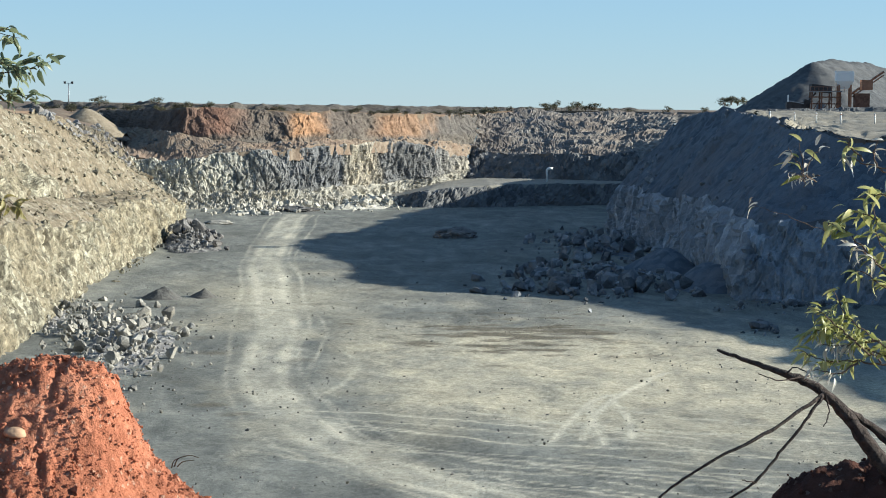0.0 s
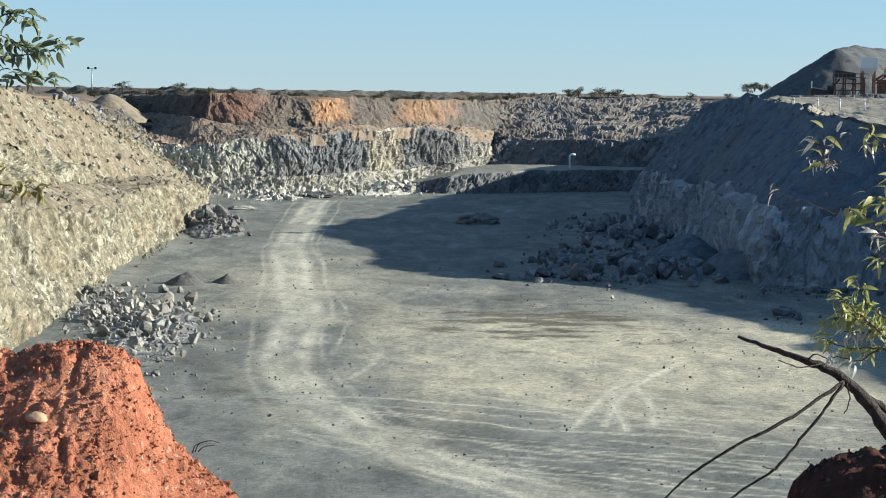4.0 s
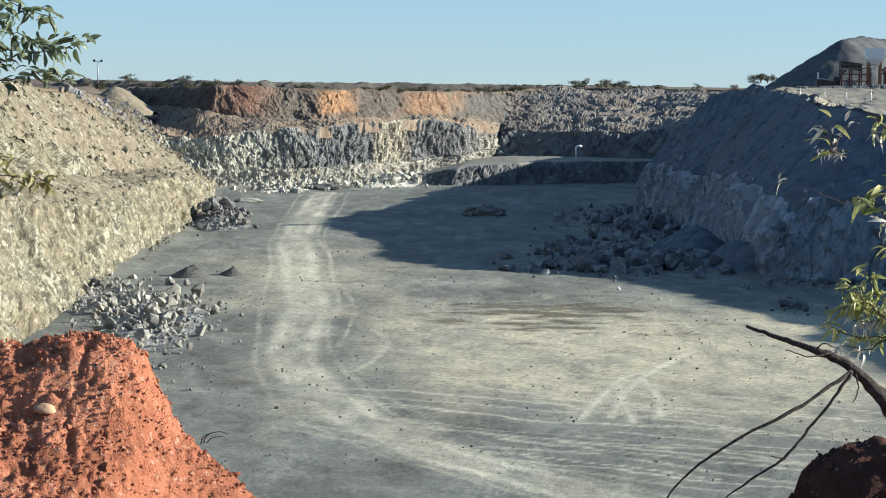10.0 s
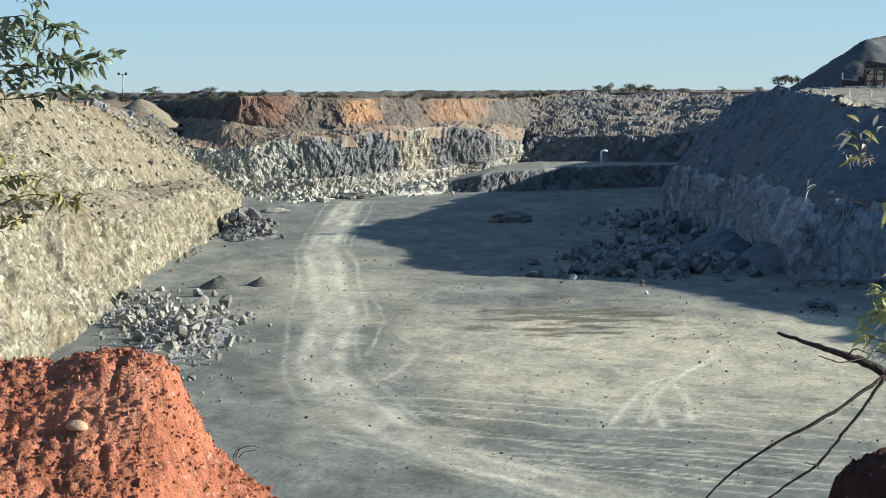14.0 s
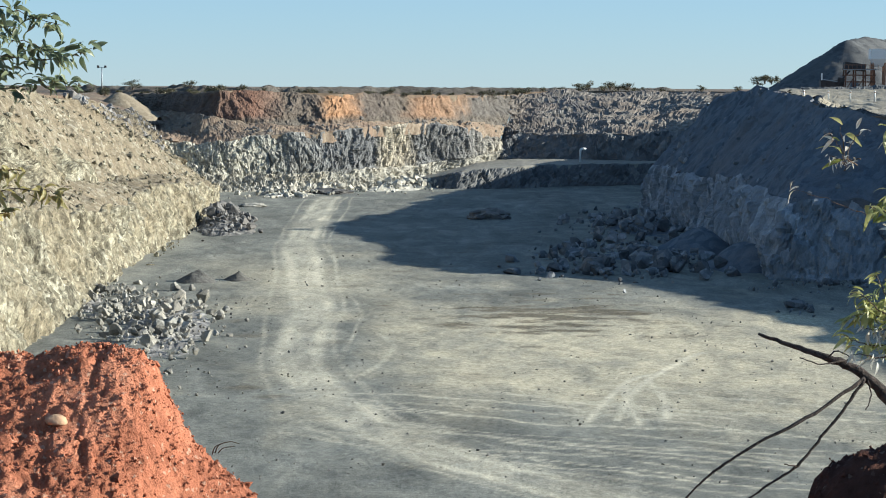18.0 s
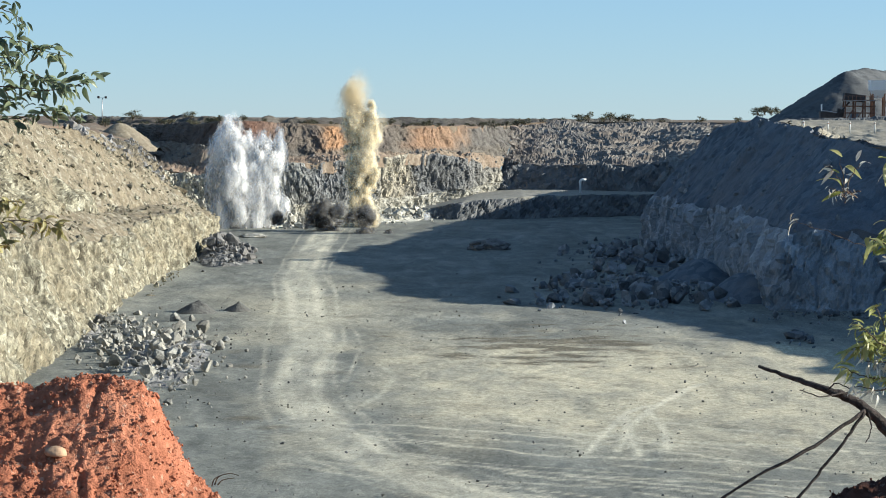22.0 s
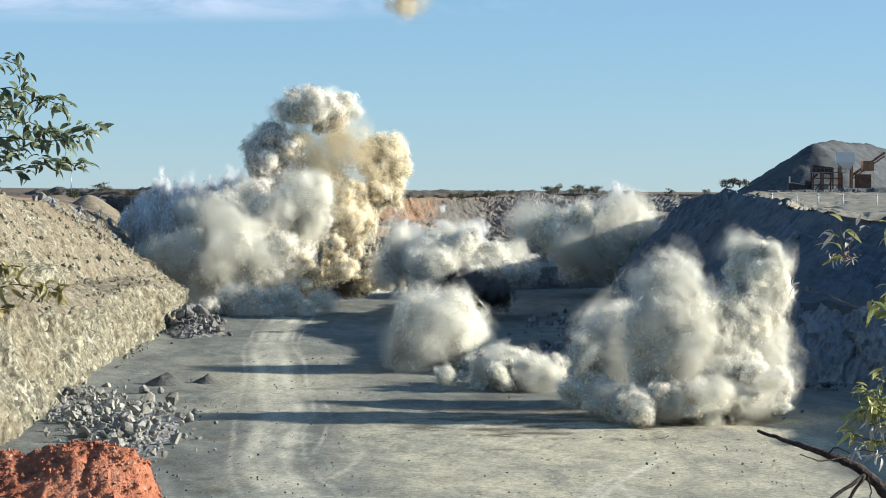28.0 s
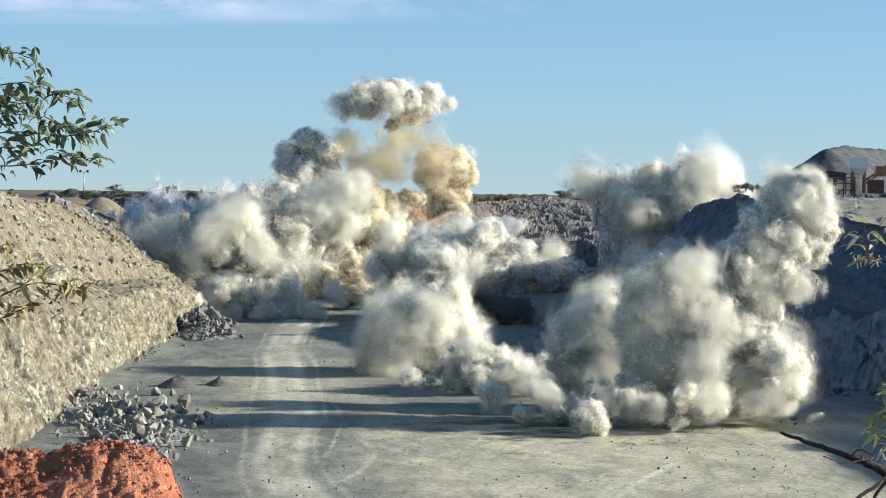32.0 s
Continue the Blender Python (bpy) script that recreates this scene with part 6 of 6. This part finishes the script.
# each: words, tone, depth in metres, share of depth, number of billows, size, first moment, last moment, then rows of (t, x, z, half width, half height)
PLUMES = (
    ("white spray thrown up by the blast", "white", 424, 0.35, 66, 0.42, 21.5, 21.85, ((22, -38.8, 10.5, 7.7, 8.1), (23, -42.1, 15.3, 8.6, 11.2), (24, -44.9, 16.1, 7.6, 10.2), (26, -41.9, 16.3, 9.2, 9.2), (29, -44.5, 11.9, 13.2, 6.1), (32, -45.4, 12.6, 15.3, 6.1))),
    ("white jet of spray above the blast", "haze", 426, 0.3, 18, 0.5, 21.7, 22.6, ((22, -36.2, 14.6, 2.3, 4.1), (23, -36.7, 25, 2.5, 8.7), (24, -36.9, 25.8, 3.6, 6.1), (26, -34.5, 23.5, 7.2, 7.2), (29, -37.6, 15, 11.3, 5.1), (32, -39.5, 15.7, 12.3, 5.6))),
    ("tall tan dust column", "tan mist", 428, 0.6, 46, 0.55, 21.5, 22.0, ((22, -17.3, 15.7, 3.9, 9.3), (23, -17.3, 23.5, 3.7, 13.9), (24, -16.5, 24.8, 4.1, 11.3), (26, -12, 23.6, 4.6, 11.3), (29, -5.4, 23.3, 5.3, 7.2), (32, 1.3, 22.3, 6.4, 7.7))),
    ("thin tan dust drifting above its column", "tanhaze", 428, 0.5, 7, 0.85, 21.5, 21.7, ((22, -18.4, 23.9, 3.1, 2.3), (23, -17.3, 34.8, 3.5, 4.6), (24, -14.8, 38.7, 4.3, 6.8), (26, -8.8, 43.1, 4.7, 10.3), (29, -1, 61.3, 5.1, 5.1), (32, 7, 71.6, 6.2, 6.2))),
    ("broad tan dust cloud over the blast", "tan", 422, 0.7, 30, 0.4, 22.2, 25.0, ((22, -16, 6.6, 4.1, 3), (23, -16.6, 11.3, 5.3, 6.1), (24, -16.8, 13.6, 7.1, 8.1), (26, -15.9, 17.5, 8.6, 8.1), (29, -17, 15.1, 9.6, 8.6), (32, -13.8, 15, 10.1, 8.6))),
    ("grey-green dust column leaning with the wind", "grey", 418, 0.6, 26, 0.48, 22.4, 23.6, ((22, -28.9, 3.6, 2.5, 2), (23, -32.3, 15.4, 3.4, 8.5), (24, -31.7, 22.7, 4.4, 9), (26, -26.3, 28.5, 6.2, 8.5), (29, -26.9, 25.1, 7, 6), (32, -22.8, 25, 7.5, 7.5))),
    ("pale head of the dust column", "cream", 418, 0.7, 12, 0.6, 23.2, 24.4, ((22, -28.9, 3.6, 2, 2), (23, -32.5, 20.4, 2, 2.4), (24, -30.7, 28.2, 3.4, 3.6), (26, -23.8, 32.5, 4.4, 4.4), (29, -16.4, 35.2, 9.5, 4), (32, -7.9, 36.2, 11, 5))),
    ("thin pale dust joining the cloud to its head", "tanhaze", 420, 0.6, 12, 0.62, 24.5, 27.5, ((22, -21, 1.6, 3, 0.6), (23, -23.5, 4.2, 4, 1), (24, -22.7, 14.6, 6.1, 4), (26, -17.9, 26.5, 8.1, 7.1), (29, -18, 28.2, 11.1, 8.1), (32, -9.8, 28.2, 14.1, 8.6))),
    ("dark debris burst low over the floor", "dark", 412, 0.6, 20, 0.45, 21.6, 22.9, ((22, -24.6, 3.4, 10.9, 1.2), (23, -33, 6.5, 10.9, 4.9), (24, -37.2, 8.8, 9.4, 5.4), (26, -37.2, 6.5, 6.9, 4), (29, -34.4, 2.3, 7.9, 2), (32, -33.2, 1.1, 7.9, 1.5))),
    ("grey dust billowing along the rock face", "cream", 398, 0.5, 36, 0.45, 22.7, 25.5, ((22, -35.2, 1.5, 4.8, 1), (23, -35.7, 2.6, 4.8, 2.9), (24, -33, 5.3, 6.7, 4.8), (26, -31.2, 6.1, 10.5, 6.7), (29, -35.1, 6.7, 12, 9.1), (32, -36.9, 8.4, 14.3, 9.6))),
    ("grey shadowed dust inside the cloud", "grey", 408, 0.6, 30, 0.45, 22.9, 26.5, ((22, -24.3, 2.1, 3.9, 0.8), (23, -28.8, 5.7, 5.9, 2.9), (24, -29, 9.9, 8.8, 5.9), (26, -31, 13.6, 10.8, 6.9), (29, -29.2, 13.3, 12.7, 7.8), (32, -27.1, 14.1, 13.7, 7.8))),
    ("yellowish rolling dust at the foot of the blast", "tan", 400, 0.5, 30, 0.4, 22.3, 25.5, ((22, -14.2, 4.4, 5.8, 1.2), (23, -18.6, 6.4, 6.7, 2.9), (24, -18.3, 6.2, 8.2, 3.8), (26, -13.1, 7, 10.6, 4.8), (29, -12.2, 5.8, 9.6, 4.8), (32, -12, 4.7, 9.1, 4.3))),
    ("dark rolling dust at the foot of the blast", "dark", 404, 0.5, 22, 0.5, 21.7, 23.8, ((22, -12.4, 4.8, 9.7, 1.2), (23, -20.7, 7.3, 5.8, 3.9), (24, -20.9, 5.1, 9.7, 2.9), (26, -15.2, 5, 10.7, 3.4), (29, -15.3, 2.7, 6.8, 1.5), (32, -14.1, 2.1, 4.9, 1.2))),
    ("pale dust creeping over the floor", "cream", 372, 0.4, 26, 0.6, 23.2, 26.0, ((22, -25.8, 2.8, 2.7, 0.3), (23, -24.4, -1.1, 5.4, 0.4), (24, -24.6, -0.4, 8, 1.3), (26, -24.7, 0.3, 9.8, 2.5), (29, -27.5, 1.3, 11.2, 4), (32, -29.1, 2, 13, 4.6))),
    ("low haze beside the far ramp", "haze", 430, 0.4, 12, 0.5, 21.8, 23.0, ((22, -6, 5.4, 6.2, 1.7), (23, -5.5, 7, 7.2, 2.7), (24, -7.8, 10.4, 6.2, 3.1), (26, 0.4, 11.3, 6.2, 4.1), (29, 2.3, 11, 13.4, 5.7), (32, 2.5, 12, 15.5, 6.7))),
    ("small dark burst on the shaded floor", "dark", 362, 0.6, 16, 0.5, 22.6, 23.2, ((22, 1.9, 2.5, 1.7, 0.4), (23, 3.4, 3.9, 3.1, 3.1), (24, 3, 6.7, 4.3, 4.3), (26, 8.2, 6.5, 4.4, 3.6), (29, 7.2, 4.2, 4.6, 2.6), (32, 8.2, 2.4, 5, 1.8))),
    ("grey dust over the shaded floor", "grey", 372, 0.6, 28, 0.5, 23.0, 26.0, ((22, -0.7, 2.9, 1.8, 0.4), (23, 1.5, 5.2, 3.6, 2.2), (24, 2.2, 8.1, 5.4, 4), (26, 4.8, 8.9, 8, 5.4), (29, 5.2, 7.7, 12.5, 6.7), (32, 5.8, 8.6, 14.7, 7.6))),
    ("fan of white spray over the far bench", "white", 452, 0.3, 38, 0.4, 22.35, 22.8, ((22, 10, 0.4, 4.3, 0.7), (23, 14.3, 5.8, 8.1, 5.2), (24, 22.2, 8.9, 11.4, 6.7), (26, 28.7, 6.6, 10.9, 7.1), (29, 34, 10.7, 11.4, 9.2), (32, 37.3, 14.1, 10.9, 10.9))),
    ("white spray jet above the far bench", "haze", 452, 0.3, 10, 0.5, 22.4, 22.9, ((22, 13.3, 1.5, 2.2, 0.7), (23, 14.8, 11.8, 3.9, 3.9), (24, 21.1, 15.4, 7.6, 3.3), (26, 30.8, 11, 6.5, 4.3), (29, 41.5, 18.3, 8.7, 5.4), (32, 49.2, 24, 13, 5.4))),
    ("pale dust drifting behind the dark spur", "cream", 440, 0.5, 26, 0.5, 24.0, 27.0, ((22, 18.2, 1, 3.2, 0.4), (23, 15.5, 1.4, 4.2, 0.8), (24, 19.5, 3.9, 6.3, 2.1), (26, 21.6, 4.8, 11.6, 5.3), (29, 37.3, 14.1, 11.1, 9), (32, 43.7, 18.6, 13.7, 10))),
    ("pale smoke trail along the floor", "cream", 262, 0.7, 44, 0.62, 22.4, 22.9, ((22, 5.9, -0.8, 1.3, 0.2), (23, 9.6, -0.6, 3.8, 0.6), (24, 7.3, 0.0, 3.8, 1.6), (26, 3.4, 1.5, 4.3, 2.8), (29, -0.1, 3.8, 5.3, 6.0), (32, -2.5, 3.7, 6.8, 6.6))),
    ("pale smoke trail along the floor", "cream", 238, 0.7, 44, 0.62, 22.4, 22.9, ((22, 13.4, -1.2, 2.3, 0.2), (23, 15.9, -0.3, 4.6, 0.5), (24, 13.5, 0.9, 4.6, 1.1), (26, 11.1, 1.1, 7.4, 2.1), (29, 8.5, 1.3, 7.4, 2.9), (32, 6.1, 1.2, 8.6, 3.5))),
    ("pale smoke trail along the floor", "cream", 220, 0.7, 44, 0.62, 22.4, 22.95, ((22, 20.9, -0.6, 2.1, 0.2), (23, 23.1, -0.3, 5.3, 0.5), (24, 19.0, 2.2, 4.0, 1.5), (26, 19.5, 3.5, 3.5, 3.7), (29, 16.6, 4.3, 4.2, 5.0), (32, 15.1, 5.2, 5.0, 5.8))),
    ("billowing pale dust at the shaded wall", "cream", 206, 0.8, 34, 0.48, 22.4, 24.4, ((22, 29.4, 0.8, 1.5, 0.2), (23, 28.1, 4.7, 3.0, 2.2), (24, 26.2, 6.1, 3.7, 3.2), (26, 22.5, 8.5, 2.5, 4.5), (29, 21.4, 7.8, 4.5, 6.9), (32, 21.3, 8.7, 5.9, 7.7))),
    ("grey foot of the dust at the shaded wall", "grey", 206, 0.7, 20, 0.55, 22.5, 24.5, ((22, 30, -0.2, 1.5, 0.2), (23, 29.6, 1.2, 2.5, 1.5), (24, 29.0, 2.1, 3.0, 2.0), (26, 29.0, 2.3, 4.5, 2.5), (29, 27.4, 3.4, 5.9, 4.0), (32, 28.0, 5.0, 5.9, 4.9))),
    ("pale dust spreading over the open floor", "cream", 204, 0.7, 30, 0.55, 24.4, 27.5, ((22, 24.3, -0, 2.9, 0.1), (23, 25.4, 0.1, 2.9, 0.3), (24, 22.3, 2.0, 4.2, 0.7), (26, 24.3, 2.0, 5.4, 1.5), (29, 19.8, 2.3, 9.8, 2.5), (32, 18.0, 2.1, 12.5, 2.7))),
    ("pale dust leaning up the shaded wall", "cream", 208, 0.7, 24, 0.5, 24.0, 26.5, ((22, 29, -0.1, 1.5, 0.2), (23, 28.4, 2.3, 1.5, 0.5), (24, 28.2, 3.9, 2.0, 1.5), (26, 26.7, 3.1, 2.7, 1.7), (29, 27.1, 9.2, 3.7, 5.5), (32, 27.7, 13.4, 4.5, 5.7))),
    ("pale dust arm rising up the shaded wall", "cream", 210, 0.7, 24, 0.5, 22.9, 25.5, ((22, 29, -0.1, 1.5, 0.2), (23, 30.1, 4.6, 2.0, 1.5), (24, 29.3, 6.8, 2.8, 2.8), (26, 29.5, 8.8, 2.8, 4.0), (29, 30.1, 13.2, 3.3, 5.3), (32, 32.2, 17.9, 4.0, 5.5))),
)


def motions():
    rr = np.random.RandomState(77)
    for words, tone, depth, share_y, count, size, first, last, rows in PLUMES:
        ts = np.array([r[0] for r in rows])
        table = np.array([r[1:] for r in rows])

        def region(t):
            return np.array([np.interp(t, ts, table[:, k]) for k in range(4)])

        cloud = empty("dust_cloud", (region(first)[0], depth, 0), words, "dust cloud", "blast dust clouds")
        wide = table[-1, 2] * table[-1, 3] > 1.6 * table[2, 2] * table[2, 3] and tone in ("cream", "tan", "grey", "white")
        for k in range(int(count * 1.7) + (int(count * 0.8) if wide else 0)):
            veil = k >= int(count * 1.7)
            big = veil or (k % 6 >= 3 and table[-1, 2] * table[-1, 3] > 1.6 * table[2, 2] * table[2, 3])
            born = first + (last - first) * (k + rr.uniform()) / (count * 1.7)
            born = rr.uniform(*((22.9, 27.0) if depth > 350 else (24.6, 28.0))) if big else born
            later = region(31.0 if big else min(born + 1.8, 32))
            r = size * max(1.0, min(later[2], later[3])) * (rr.uniform(0.4, 0.95) if big else 0.45 + 0.75 * rr.uniform() ** 1.6)
            r = max(1.0, min(later[2], later[3])) * rr.uniform(0.28, 0.66) if veil else r
            u = rr.normal(size=3)
            u *= (rr.uniform(0.4, 1.35) if veil else rr.uniform(0.3, 1.0) ** 0.5) / np.linalg.norm(u)
            u *= 0.72 + 0.55 * abs(noise.noise(Vector(u / np.linalg.norm(u) * 1.7 + depth)) * 2)
            u[2] = max(u[2], -0.5) if veil else u[2]
            spin, face = rr.uniform(-9, 9, 3), rr.uniform(0, 360, 3)
            look_of = ("tan veil" if tone == "tan" else "veil") if veil else tone + " mist" if big and tone in ("cream", "tan", "grey", "white") else tone
            ob = share("billow", DUSTS[look_of][rr.randint(4)], cloud, Matrix.Identity(4))
            ob.scale = tuple(r * rr.uniform(0.7, 1.4, 3))
            if "spray" in words and not veil:
                ob.scale = (r * 0.8, r * 0.8, r * rr.uniform(1.3, 2.1))
                face, spin = np.array([0, 30 + 40 * u[0] if "far bench" in words else 12 * u[0], rr.uniform(0, 360)]), np.zeros(3)
            if "column" in words and not big:
                ob.scale = (r * rr.uniform(0.8, 1.2), r * rr.uniform(0.8, 1.2), r * rr.uniform(1.1, 1.8))
                face = np.array([rr.uniform(-20, 20), rr.uniform(-20, 20), rr.uniform(0, 360)])
            start = region(born)
            path = []
            for t in (0.0, born - 0.02, born + 0.35, born + 0.8, born + 1.5, 24.0, 25.0, 26.0, 27.5, 29.0, 30.5, 32.0):
                if path and t <= path[-1][0] + 0.15 and t > born:
                    continue
                if t <= born:
                    at = (start[0] + u[0] * start[2] * 0.6, u[1] * start[2] * share_y, -2.2 * r - 1.0)
                else:
                    c = region(t)
                    grown = min(1.0, (t - born) / (0.42 if first < 22.6 else 0.9)) ** 0.6
                    x = c[0] + u[0] * max(0.2, c[2] - 0.6 * r)
                    z = c[1] + u[2] * max(0.2, c[3] - 0.6 * r)
                    at = (x, u[1] * share_y * max(c[2], 1.5), grown * z + (1 - grown) * min(z, -0.3 * r))
                path.append((t, pose(at[0] - cloud.location.x, at[1], at[2], *(face + spin * max(0.0, t - born)))))
            walk(ob, path)
    for bush in (left_bush, rear_bush):
        walk(bush, [(t, pose(x, 0, z)) for t, x, z in (
        (0, 0, 0), (1, -0.005, 0), (1.5, -0.025, 0), (2, -0.015, 0), (2.5, 0.006, 0.002), (3, -0.035, 0.028), (3.5, -0.014, 0.006), (5.5, 0, 0.015), (6, -0.006, 0.007), (7, 0.012, 0.007), (8, 0.013, -0.006), (9, 0.019, -0.014),
        (10, 0.017, -0.007), (11, 0.006, 0.001), (12, -0.012, 0.006), (12.5, 0.014, -0.008), (13, 0, 0), (13.5, 0.016, 0), (14.5, 0.014, -0.003), (16.5, 0.018, 0.006), (18, 0.008, 0.005), (20, 0.016, 0.004), (22, 0.014, 0.008), (23, 0.014, 0.008),
        (24, 0.012, 0.005), (25, 0.026, 0.024), (26, 0.032, 0.04), (28.5, 0.03, 0.045), (29, 0.022, 0.04), (30, 0.01, 0.04), (31, 0.018, 0.05), (32, 0.01, 0.055))])


motions()
